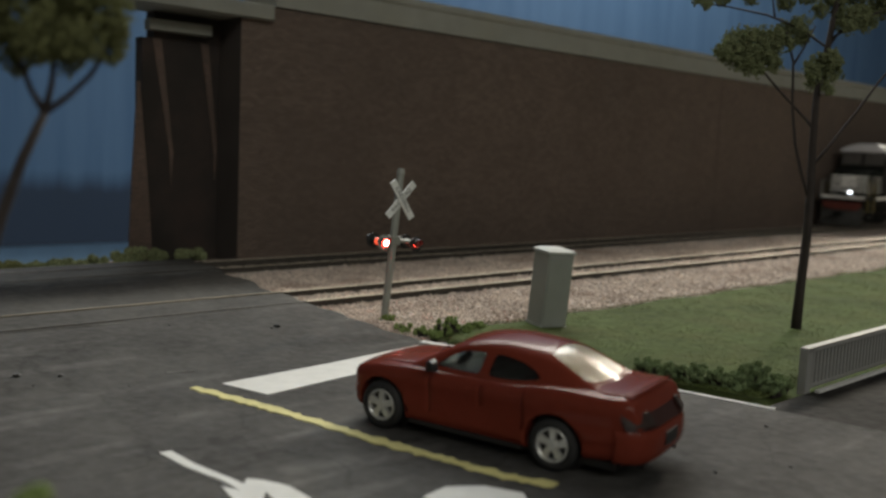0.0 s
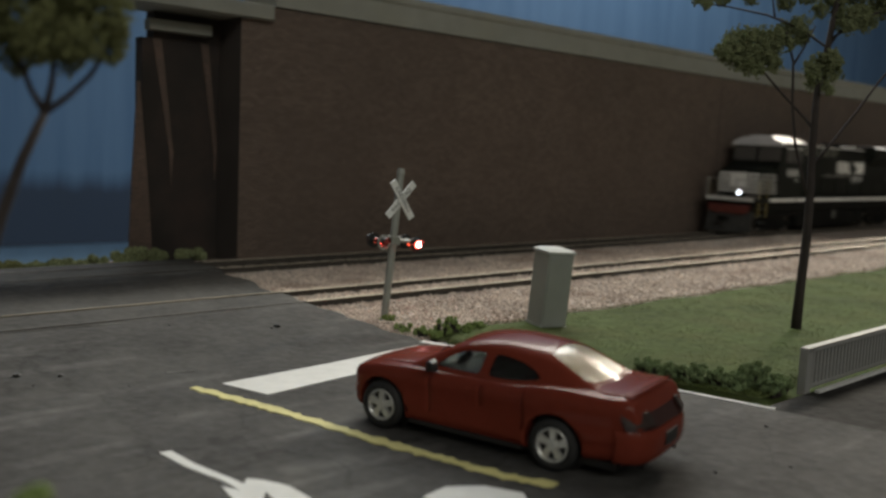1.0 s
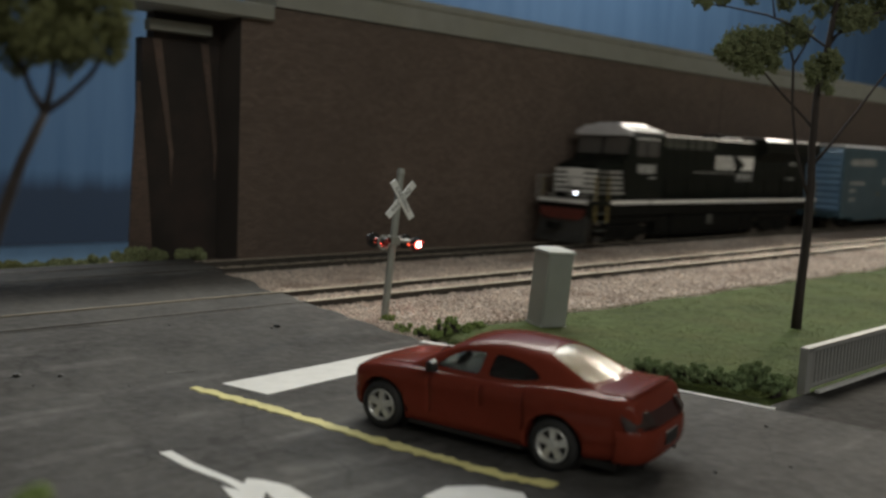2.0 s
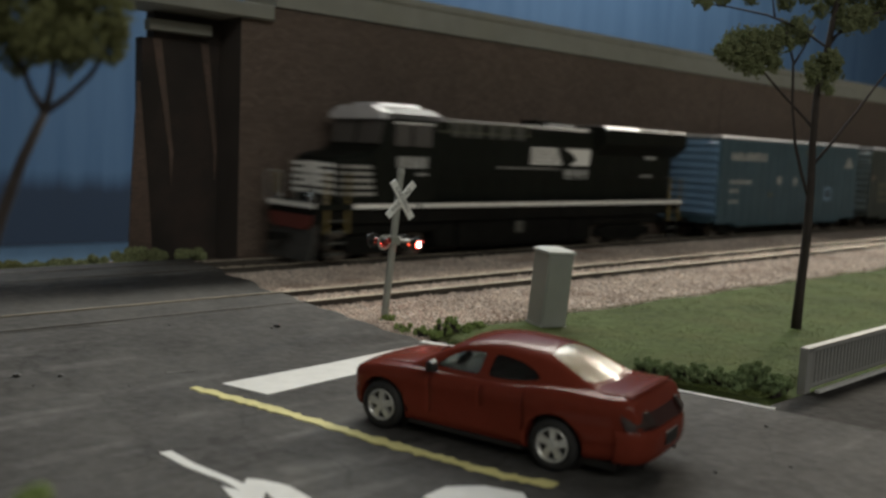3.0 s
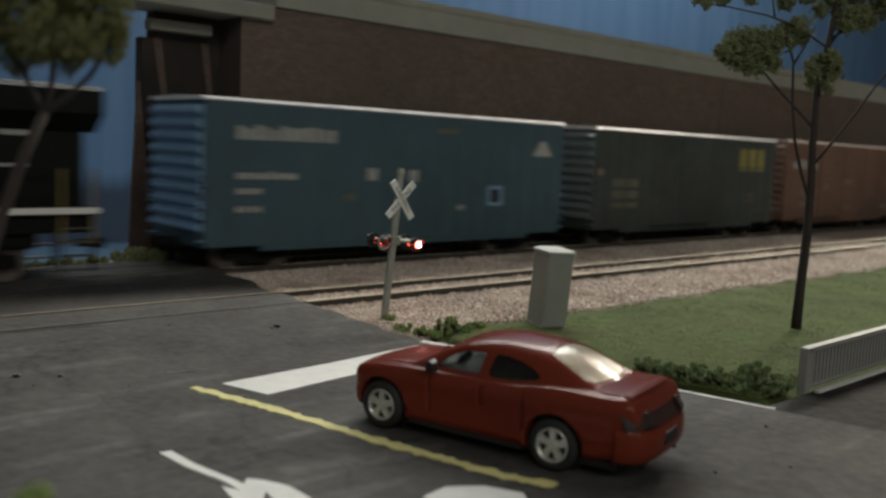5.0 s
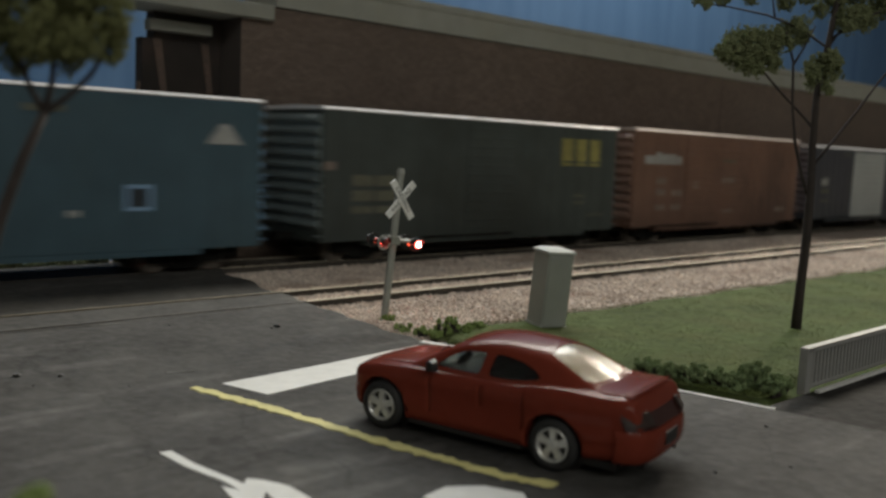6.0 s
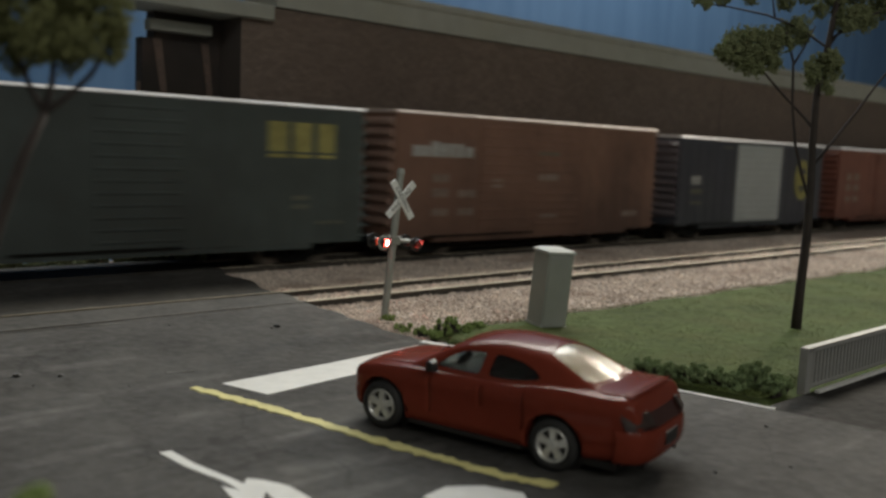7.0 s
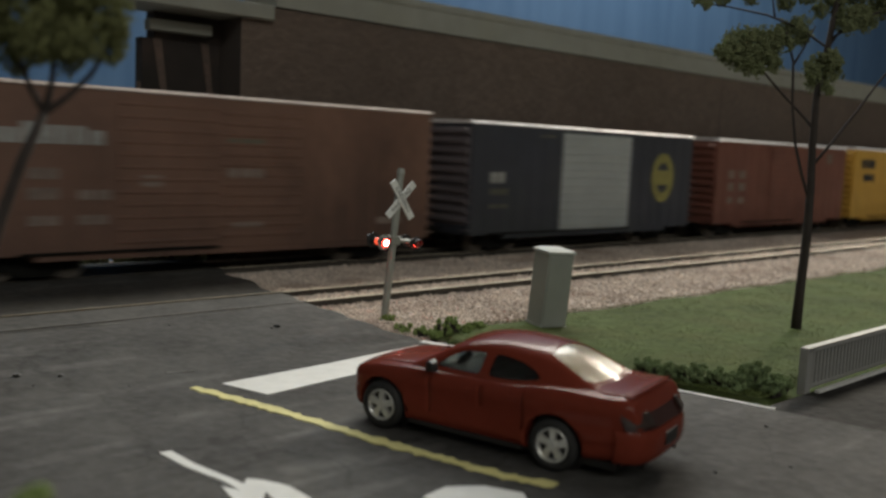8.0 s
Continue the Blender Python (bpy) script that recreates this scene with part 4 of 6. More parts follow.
def crossing_signal():
    th = thing("crossing_signal", "silver railroad crossing signal with crossbuck and red flashing lamps", "crossing signal", at_mm(150, 183, 0, 1.5, 4.2, -3))
    part("post", tube(new_bm(), (0, 0, -0.6), (0, 0, 40.4), 1.05, 0.95, 14), M["post"], th, smooth=True)
    part("cap", tube(new_bm(), (0, 0, 39.6), (0, 0, 41.0), 1.25, 0.8, 14), M["post"], th, smooth=True)
    part("base", tube(new_bm(), (0, 0, -0.6), (0, 0, 1.0), 2.0, 1.4, 14), M["post"], th, smooth=True)
    for k, (a, words) in enumerate(((51, "RAILROAD"), (-51, "CROSSING"))):
        bm = box(new_bm(), -5.9, 5.9, -0.25, 0.25, -0.95, 0.95, 0.08)
        blade = part("crossbuck_blade", bm, M["buck"], th, "white board lettered " + words)
        blade.matrix_basis = at_mm(0, -1.4 - 0.55 * k, 32.9, 0, -a, 0)
        cu = bpy.data.curves.new("lettering", "FONT")
        cu.body, cu.size, cu.align_x, cu.align_y, cu.extrude = words, 1.65 * MM, "CENTER", "CENTER", 0.02 * MM
        cu.materials.append(M["buck_text"])
        tx = new("lettering", cu)
        dg = bpy.context.evaluated_depsgraph_get()
        me = bpy.data.meshes.new_from_object(tx.evaluated_get(dg))
        bpy.data.objects.remove(tx)
        t = new("lettering", me)
        t.parent = blade
        t.matrix_basis = at_mm(0, -0.29, 0, 90, 0, 0)
    part("lamp_bar", tube(new_bm(), (-4.7, 0, 22.0), (6.0, 0, 22.0), 0.5, 0.5, 8), M["post"], th)
    part("junction_box", box(new_bm(), -1.4, 1.4, -1.4, 1.4, 21.0, 23.2, 0.2), M["post"], th)
    n = 20
    for side in (-1, 1):
        for face in (-1, 1):
            cx, cy, cz = side * 5.3 + 0.7, face * 2.6, 21.6
            head = part("lamp_head", tube(new_bm(), (cx, face * 0.3, cz), (cx, cy - face * 0.3, cz), 0.8, 1.2, n), M["hood"], th, "black lamp housing", smooth=True)
            bm = new_bm()
            rings = [[(cx + r * math.cos(2 * math.pi * i / n), y, cz + r * math.sin(2 * math.pi * i / n)) for i in range(n)]
                     for r, y in ((1.2, cy - face * 0.35), (2.0, cy - face * 0.35), (2.0, cy - face * 0.1), (1.2, cy - face * 0.1))]
            loft(bm, rings + [rings[0]], caps=False)
            part("target_disc", bm, M["post"] if (side < 0 and face < 0) else M["hood"], head)
            bm = new_bm()
            for i in range(n // 2 + 1):
                t = math.pi * i / (n // 2)
                for r in (1.45, 1.33):
                    for y in (cy - face * 0.1, cy + face * (0.7 + 1.0 * math.sin(t))):
                        bm.verts.new((cx + r * math.cos(t), y, cz + r * math.sin(t)))
            vs = list(bm.verts)
            for i in range(n // 2):
                a, b = vs[4 * i:4 * i + 4], vs[4 * i + 4:4 * i + 8]
                for p, q in ((0, 1), (1, 3), (3, 2), (2, 0)):
                    bm.faces.new((a[p], a[q], b[q], b[p]))
            part("visor", bm, M["hood"], head, "black visor")
            # the lamp itself: a drum with a lit half and a dark half that turns about its upright axis
            bm = new_bm()
            bmesh.ops.create_uvsphere(bm, u_segments=20, v_segments=12, radius=0.95)
            for f in bm.faces:
                c = f.calc_center_median()
                f.material_index = 1 if c.y < -0.15 else 0
                if c.y < -0.72:
                    f.material_index = 2
            lens = part("signal_lens", bm, [M["red_off"], M["red_on"], M["red_core"]], th, "red signal lens", smooth=True)
            LAMP_TURNS.append((lens, cx, cy + face * 0.2, cz, 0 if face < 0 else 180, side))
            if face > 0:
                # added glowing ball that turns, standing for lamp light through the housing
                bm = new_bm()
                bmesh.ops.create_uvsphere(bm, u_segments=16, v_segments=10, radius=0.9)
                for f in bm.faces:
                    f.material_index = 1 if f.calc_center_median().y < -0.1 else 0
                back = part("lamp_back", bm, [M["red_off"], M["red_dim"]], th, "red glowing lamp back", smooth=True)
                LAMP_TURNS.append((back, cx, 0.5, cz, 0, side))


def road_debris():
    rng = random.Random(31)
    for x, y, r in ((55.1, 174.3, 0.95), (62.0, 171.2, 0.75), (118.4, 185.1, 1.1), (56.0, 168.0, 0.45), (116.6, 184.6, 0.5), (70.5, 160, 0.3), (150, 75, 0.5), (168, 60, 0.4), (121, 68, 0.5), (133, 62, 0.45), (96, 196, 0.4)):
        bm = new_bm()
        r *= 0.62
        bmesh.ops.create_icosphere(bm, subdivisions=2, radius=r)
        for v in bm.verts:
            v.co = Vector((v.co.x * 1.3, v.co.y, v.co.z * 0.7)) * (1 + 0.35 * noise.noise(v.co * 1.7 + Vector((x, y, 0))))
        ob = part("road_crumb", bm, M["hood"])
        ob.matrix_basis = at_mm(x, y, ramp(y) + r * 0.45, 0, 0, rng.uniform(0, 360))
        tagged(ob, "black crumb of asphalt lying on the road", "debris", "crumbs on the road")


def relay_case():
    th = thing("relay_cabinet", "grey-green metal relay cabinet standing beside the track", "cabinet", at_mm(185.6, 157.6, 0, 2.0, 3.0, -18.5))
    part("body", box(new_bm(), -3.85, 3.85, -3.85, 3.85, -0.6, 20.4, 0.15), M["case"], th)
    bm = new_bm()
    loft(bm, [[(-sx, -sy, z), (sx, -sy, z), (sx, sy, z), (-sx, sy, z)] for sx, sy, z in ((4.3, 4.3, 20.2), (4.3, 4.3, 20.8), (2.8, 2.8, 21.5))])
    part("lid", bm, M["case_lid"], th, "pale sloped lid")
    part("door", box(new_bm(), -3.4, 3.4, -4.05, -3.7, 1.0, 19.4, 0.08), M["case"], th)
    part("plinth", box(new_bm(), -4.2, 4.2, -4.2, 4.2, -0.8, 0.9, 0.1), M["case"], th)


def guard_rail():
    th = thing("guard_rail", "grey panelled guard rail with upright slats beside the yard", "railing", at_mm(180.2, 82.8, 0, 0, 0, 0.8))
    part("top_rail", box(new_bm(), -1.0, 240, -0.9, 0.9, 8.2, 9.3, 0.15), M["guard"], th)
    part("end_post", box(new_bm(), -1.2, 1.2, -0.9, 0.9, -0.6, 9.2, 0.12), M["guard"], th)
    part("bottom_rail", box(new_bm(), 1.2, 240, -0.5, 0.5, 0.5, 1.3, 0.1), M["guard"], th)
    part("panel", box(new_bm(), 1.2, 240, 0.25, 0.7, 0.0, 8.3), M["guard"], th)
    me = mesh_of("slat", box(new_bm(), -0.42, 0.42, -0.55, 0.25, 0.4, 8.3, 0.06), M["guard"])
    for k in range(96):
        ob = new("slat", me)
        ob.parent = th
        ob.matrix_basis = at_mm(2.6 + 1.75 * k, 0, 0)
    bm = box(new_bm(), 181.6, 420, 80.0, 81.1, -0.5, 0.55, 0.1)
    tagged(part("kerb", bm, M["line_white"]), "low pale kerb along the guard rail", "kerb", kind="structure")


# ---- the car ----
def glide(rows, k):
    """Rows of points with k - 1 more rows drawn smoothly between each pair."""
    out = []
    for i in range(len(rows) - 1):
        a, b, c, d = rows[max(i - 1, 0)], rows[i], rows[i + 1], rows[min(i + 2, len(rows) - 1)]
        for j in range(k):
            t = j / k
            w = (-0.5 * t + t * t - 0.5 * t ** 3, 1 - 2.5 * t * t + 1.5 * t ** 3, 0.5 * t + 2 * t * t - 1.5 * t ** 3, -0.5 * t * t + 0.5 * t ** 3)
            out.append([tuple(sum(w[m] * q[e] for m, q in enumerate(p)) for e in range(3)) for p in zip(a, b, c, d)])
    return out + [rows[-1]]


def fine(rings, k, m):
    """A grid of points made k times finer along and m times finer across."""
    return [[r[0] for r in glide([[p] for p in ring], m)] for ring in glide(rings, k)]


def carve(ob, bm, operation):
    """Cuts a solid out of a part, or keeps only what lies within the solid."""
    tool = part("cutter", bm, M["car_trim"])
    tool.parent = ob.parent
    md = ob.modifiers.new("carve", "BOOLEAN")
    md.object, md.operation, md.solver = tool, operation, "EXACT"
    bpy.context.view_layer.update()
    dg = bpy.context.evaluated_depsgraph_get()
    cut = bpy.data.meshes.new_from_object(ob.evaluated_get(dg))
    ob.modifiers.clear()
    ob.data = cut
    bpy.data.objects.remove(tool)


def soft(poly, k=5, grow=0.0):
    """A polygon with rounded corners, grown outward about its middle."""
    n = len(poly)
    cx, cy = sum(p[0] for p in poly) / n, sum(p[1] for p in poly) / n
    out = []
    for i in range(n):
        p0, p1, p2 = Vector(poly[i - 1]), Vector(poly[i]), Vector(poly[(i + 1) % n])
        a = p1 + (p0 - p1) * min(0.45, 0.8 / max((p0 - p1).length, 0.01))
        b = p1 + (p2 - p1) * min(0.45, 0.8 / max((p2 - p1).length, 0.01))
        for j in range(k):
            t = j / (k - 1)
            q = a * (1 - t) ** 2 + p1 * 2 * t * (1 - t) + b * t * t
            d = q - Vector((cx, cy))
            out.append(tuple(q + d.normalized() * grow))
    return out


def car():
    th = thing("car", "dark red four-door sedan model waiting at the stop line", "car", at_mm(106.6, 100.6, 0.05, 0, 0, 103.9))
    WX, WZ = 15.7, 4.02

    # body: sections along x, from the sill over the waist crease to the deck
    def ring(x, zb, zt, hw, crown, waist):
        h = zt - zb
        prof = [(0.66 * hw, zb), (0.88 * hw, zb + 0.03 * h), (hw * 0.955, zb + 0.13 * h), (hw * 0.968, zb + 0.27 * h), (hw * (1 - waist), zb + 0.36 * h), (hw * (0.99 - waist * 0.4), zb + 0.58 * h),
                (hw, zb + 0.75 * h), (hw * 0.985, zb + 0.87 * h), (hw * 0.945, zb + 0.965 * h), (hw * 0.88, zt), (hw * 0.55, zt + crown * 0.75), (0, zt + crown)]
        return [(x, y, z) for y, z in prof + [(-y, z) for y, z in prof[-2::-1]]]
    st = [(-29.2, 5.0, 7.4, 7.4, 0.05, 0.0), (-28.7, 4.1, 9.0, 8.5, 0.1, 0.0), (-27.9, 3.7, 10.9, 9.1, 0.2, 0.005), (-27.0, 3.5, 12.1, 9.5, 0.4, 0.01), (-25.6, 3.3, 12.45, 9.85, 0.55, 0.01), (-23.0, 2.9, 12.4, 10.2, 0.55, 0.01), (-19.5, 2.6, 12.5, 10.5, 0.5, 0.005),
          (-15.7, 2.4, 12.55, 10.65, 0.4, 0.0), (-12.3, 2.3, 12.3, 10.5, 0.3, 0.012), (-9, 2.2, 11.75, 10.2, 0.3, 0.028), (-4, 2.15, 11.5, 10.0, 0.3, 0.034), (2, 2.1, 11.4, 9.98, 0.3, 0.034),
          (7.5, 2.1, 11.3, 10.05, 0.45, 0.028), (11, 2.15, 11.2, 10.2, 0.75, 0.012), (15.0, 2.2, 10.95, 10.3, 0.8, 0.0), (18.4, 2.3, 10.55, 10.1, 0.75, 0.0), (20.6, 2.5, 10.05, 9.6, 0.65, 0.0), (22.2, 2.9, 9.3, 8.7, 0.5, 0.0), (23.0, 3.6, 8.4, 7.6, 0.2, 0.0)]
    body = part("body", loft(new_bm(), fine([ring(*s) for s in st], 3, 3)), M["car_red"], th, smooth=50)
    bm = new_bm()
    for x in (-WX, WX):
        for s in (-1, 1):
            tube(bm, (x, s * 7.0, WZ), (x, s * 13.0, WZ), 4.75, 4.75, 40)
    carve(body, bm, "DIFFERENCE")
    # shut lines of doors, boot and bonnet
    bm = new_bm()
    for s in (-1, 1):
        for x, z0 in ((6.6, 3.4), (-2.7, 3.0), (-10.3, 5.2)):
            box(bm, x - 0.025, x + 0.025, min(s * 9.72, s * 12), max(s * 9.72, s * 12), z0, 13.2)
        box(bm, -10.3, 6.6, min(s * 9.3, s * 12), max(s * 9.3, s * 12), 3.15, 3.28)
        box(bm, -26.4, -21.4, s * 7.5 - 0.04, s * 7.5 + 0.04, 12.4, 14)
        box(bm, 10.2, 22.0, s * 7.9 - 0.04, s * 7.9 + 0.04, 10.4, 14)
    carve(body, bm, "DIFFERENCE")
    # greenhouse: one smooth arched skin with the window openings cut through it
    gl = [(-21.6, 12.0, 12.55, 8.2, 7.5), (-18.6, 12.0, 14.0, 8.6, 7.0), (-15.6, 11.9, 15.5, 8.8, 6.7), (-12.4, 11.8, 16.65, 8.9, 6.5), (-8.2, 11.6, 17.2, 9.0, 6.5), (-4.0, 11.5, 17.35, 9.05, 6.55), (0.0, 11.4, 17.0, 9.05, 6.6), (3.6, 11.35, 15.9, 9.0, 6.8), (7.2, 11.2, 13.85, 8.9, 7.2), (11.2, 11.1, 11.5, 8.6, 8.0)]

    def gring(x, zb, zt, wb, wt):
        h = zt - zb
        pr = [(wb, zb - 0.5), (wb * 0.988, zb + 0.08 * h), (wt + (wb - wt) * 0.34, zb + 0.66 * h), (wt * 0.95, zb + 0.885 * h), (wt * 0.62, zt - 0.01 * h), (0, zt + 0.3)]
        return [(x, y, z) for y, z in pr + [(-y, z) for y, z in pr[-2::-1]]]
    grid = fine([gring(*g) for g in gl], 5, 5)

    def skin(inset, thick):
        bm = new_bm()
        vs = [[bm.verts.new((x, y * (1 - inset / 9), z - inset * 0.6)) for x, y, z in r] for r in grid]
        for a, b in zip(vs, vs[1:]):
            for i in range(len(a) - 1):
                bm.faces.new((a[i], a[i + 1], b[i + 1], b[i]))
        bmesh.ops.recalc_face_normals(bm, faces=bm.faces)
        bmesh.ops.solidify(bm, geom=list(bm.faces), thickness=thick)
        return bm
    FRONT = [(6.3, 12.0), (4.9, 13.2), (2.4, 14.75), (0.2, 15.25), (-2.75, 15.4), (-2.0, 11.95)]
    BACK = [(-3.5, 11.95), (-4.2, 15.4), (-6.6, 15.3), (-9.4, 14.8), (-11.6, 13.9), (-12.6, 13.1), (-11.4, 12.6), (-7.5, 12.05)]
    REAR = [(-12.7, 5.4), (-12.2, 2.6), (-12.0, 0), (-12.2, -2.6), (-12.7, -5.4), (-16.2, -6.35), (-19.3, -6.75), (-20.3, -4.2), (-20.7, 0), (-20.3, 4.2), (-19.3, 6.75), (-16.2, 6.35)]
    SCREEN = [(3.3, 5.6), (3.0, 0), (3.3, -5.6), (6.6, -6.4), (9.4, -6.9), (10.3, 0), (9.4, 6.9), (6.6, 6.4)]

    def cutter(poly, grow, side):
        if side:
            return prism(new_bm(), soft(poly, 5, grow), side * 4.0, side * 12.0, "Y")
        return prism(new_bm(), soft(poly, 5, grow), 11.9, 20.0, "Z")
    panes = [("windscreen", SCREEN, 0, "car_glass", "windscreen"), ("rear_window", REAR, 0, "rear_glass", "sloping rear window")]
    for s in (1, -1):
        panes += [("side_window", FRONT, s, "car_glass", "front side window"), ("side_window", BACK, s, "car_glass_dark", "rear side window")]
    roof = part("roof", skin(0, 0.35), M["car_red"], th, smooth=45)
    for name, poly, side, m, label in panes:
        carve(roof, cutter(poly, 0.0, side), "DIFFERENCE")
    for name, poly, side, m, label in panes:
        ob = part(name, skin(0.22, 0.12), M[m], th, label, smooth=45)
        carve(ob, cutter(poly, 0.35, side), "INTERSECT")
    # cabin
    part("interior", box(new_bm(), -12.6, 7.6, -7.4, 7.4, 8.6, 11.9, 0.4), M["interior"], th)
    part("parcel_shelf", box(new_bm(), -20.0, -12.4, -6.6, 6.6, 11.6, 12.85, 0.2), M["shelf"], th, "tan parcel shelf")
    for y in (-3.7, 3.7):
        part("car_seat", box(new_bm(), -3.0, -0.8, y - 2.3, y + 2.3, 9.5, 14.2, 0.6), M["interior"], th)
        part("headrest", box(new_bm(), -3.0, -1.8, y - 1.2, y + 1.2, 14.3, 15.5, 0.4), M["interior"], th)
    part("rear_bench", box(new_bm(), -12.4, -9.8, -6.4, 6.4, 9.5, 13.8, 0.6), M["interior"], th)
    part("dashboard", box(new_bm(), 4.6, 8.6, -7.2, 7.2, 10.0, 12.1, 0.4), M["interior"], th)
    wheel_y = 10.35
    part("steering_wheel", tube(new_bm(), (3.6, 3.7, 12.6), (3.9, 3.7, 12.8), 1.5, 1.5, 18), M["car_trim"], th)
    for x in (-WX, WX):
        for s in (-1, 1):
            arch = tube(new_bm(), (x, s * 6.3, WZ), (x, s * 7.3, WZ), 4.73, 4.73, 30)
            part("wheel_arch", arch, M["car_trim"], th, "black wheel arch", smooth=True)
            w = part("wheel", tube(new_bm(), (x, s * 7.4, WZ), (x, s * 9.5, WZ), 2.8, 2.8, 28), M["car_trim"], th)
            nn = 40

            def turned(prof):
                rr = [[(x + r * math.cos(2 * math.pi * i / nn), s * y, WZ + r * math.sin(2 * math.pi * i / nn)) for i in range(nn)] for r, y in prof]
                return loft(new_bm(), rr + [rr[0]], caps=False)
            part("tyre", turned(((2.6, 9.95), (3.0, wheel_y - 0.02), (3.5, wheel_y - 0.05), (3.85, wheel_y - 0.3), (4.0, 9.6), (4.0, 7.9), (3.8, 7.6), (2.6, 7.6))), M["tyre"], w, smooth=True)
            bm = turned(((2.58, 9.3), (2.62, 10.2), (2.45, 10.3), (2.25, 10.1), (2.2, 9.4)))
            for k in range(5):
                t = math.pi / 2 + k * 2 * math.pi / 5
                c, d = math.cos(t), math.sin(t)
                pts = [(x + c * v - d * u, WZ + d * v + c * u) for u, v in ((-0.4, 0.2), (0.4, 0.2), (0.58, 2.4), (-0.58, 2.4))]
                prism(bm, pts, s * 9.5, s * 10.1, "Y")
            tube(bm, (x, s * 9.5, WZ), (x, s * 10.25, WZ), 0.95, 0.7, 18)
            part("rim", bm, M["rim"], w, "five-spoke silver rim")
    # tail: dark lamp band under the lip, then the bumper
    def leaning(plan, z0, z1, lean):
        return loft(new_bm(), [[(x + lean * f, y * (1 - 0.02 * f), z0 + (z1 - z0) * f) for x, y in plan] for f in (0, 0.5, 1)])
    band = [(-29.2, 4.6), (-28.9, 6.8), (-28.35, 8.1), (-27.4, 9.2), (-26.5, 9.7), (-26.2, 9.3), (-27.2, 7.8), (-27.8, 4.6)]
    for s in (-1, 1):
        part("tail_lamp", leaning([(x - 0.5, s * y * 1.025) for x, y in band], 8.4, 11.4, 2.25), M["tail"], th, "dark red tail lamp", smooth=50)
        glassy = [(-29.2, 5.3), (-28.98, 6.8), (-28.43, 8.15), (-27.5, 9.25), (-26.6, 9.72), (-27.2, 8.4), (-28.0, 5.3)]
        part("lamp_glass", leaning([(x - 0.44, s * y * 1.03) for x, y in glassy], 8.95, 10.6, 1.2), M["lens_grey"], th, "smoky grey lamp glass", smooth=50)
        part("exhaust_tip", tube(new_bm(), (-28.8, s * 6.2, 2.9), (-25, s * 6.2, 3.0), 0.62, 0.62, 16), M["car_trim"], th)
        bm = new_bm()
        loft(bm, [[(x0 + dx, s * yy + dy, z) for dx, dy, z in ((-a, -0.1, 11.6), (a, -0.1, 11.6), (a * 0.9, 0, 12.9), (0, 0, 13.3), (-a * 0.9, 0, 12.9))] for x0, yy, a in ((5.9, 9.3, 0.5), (5.9, 9.9, 0.95), (5.7, 10.9, 0.95), (5.6, 11.4, 0.6))])
        part("door_mirror", bm, M["car_trim"], th, "black door mirror", smooth=60)
        part("door_handle", box(new_bm(), -1.9, -0.1, s * 9.92 - 0.14, s * 9.92 + 0.14, 9.5, 9.85, 0.06), M["car_red"], th)
        part("door_handle", box(new_bm(), -9.7, -7.9, s * 10.12 - 0.14, s * 10.12 + 0.14, 9.8, 10.15, 0.06), M["car_red"], th)
        part("headlamp", box(new_bm(), 20.4, 22.5, s * 6.9 - 1.6, s * 6.9 + 1.6, 7.4, 9.0, 0.35), M["chrome"], th)
    part("tail_panel", leaning([(-29.66, -4.75), (-29.66, 4.75), (-28.2, 4.75), (-28.2, -4.75)], 8.4, 11.4, 2.25), M["tail"], th, "dark red panel between the tail lamps")
    bumper = [(-30.1, 0), (-30.05, 4.6), (-29.7, 7.0), (-28.9, 8.8), (-27.4, 9.95), (-25.6, 10.2), (-25.6, 9.4), (-27.5, 8.0), (-28, 0)]
    rings = []
    for z, k in ((3.6, 0.55), (4.2, 0.2), (5.2, 0.05), (6.6, 0.0), (7.6, 0.1), (8.2, 0.45)):
        half = [(x + k, y - k * 0.5 if y else 0) for x, y in bumper]
        rings.append([(x, y, z) for x, y in half + [(x, -y) for x, y in half[-2:0:-1]]])
    part("rear_bumper", loft(new_bm(), rings), M["car_red"], th, smooth=50)
    part("plate_recess", box(new_bm(), -30.22, -29.9, -2.4, 2.4, 5.2, 7.2, 0.08), M["car_trim"], th)
    lip = []
    for y in range(-8, 9):
        x = -26.95 + 0.010 * y * y
        z = 12.95 - 0.006 * y * y
        lip.append([(x + 1.5, y, z - 0.3), (x + 0.3, y, z + 0.28), (x - 0.15, y, z + 0.25), (x - 0.2, y, z - 0.15), (x + 0.4, y, z - 0.6)])
    part("boot_lip", loft(new_bm(), lip), M["car_red"], th, smooth=60)
    part("front_bumper", box(new_bm(), 20.9, 23.5, -7.2, 7.2, 3.2, 5.6, 0.7), M["car_red"], th)
    for s in (-1, 1):
        part("sill", box(new_bm(), -10.4, 10.4, s * 9.45 - 0.25, s * 9.45 + 0.25, 2.0, 2.7, 0.12), M["car_trim"], th)
    part("underbody", box(new_bm(), -25, 20.5, -8.2, 8.2, 1.7, 2.8), M["car_trim"], th)
    bm = new_bm()
    tube(bm, (9.6, 3.2, 12.35), (6.2, 4.6, 14.75), 0.12, 0.08, 6)
    tube(bm, (9.7, -2.4, 12.4), (6.3, -1.0, 14.85), 0.12, 0.08, 6)
    part("wiper", bm, M["car_trim"], th)


# ---- the train ----
TRAIN = []          # (thing, x where it stands at 4 s)
AXLES = []          # (wheelset part, x, z, radius)


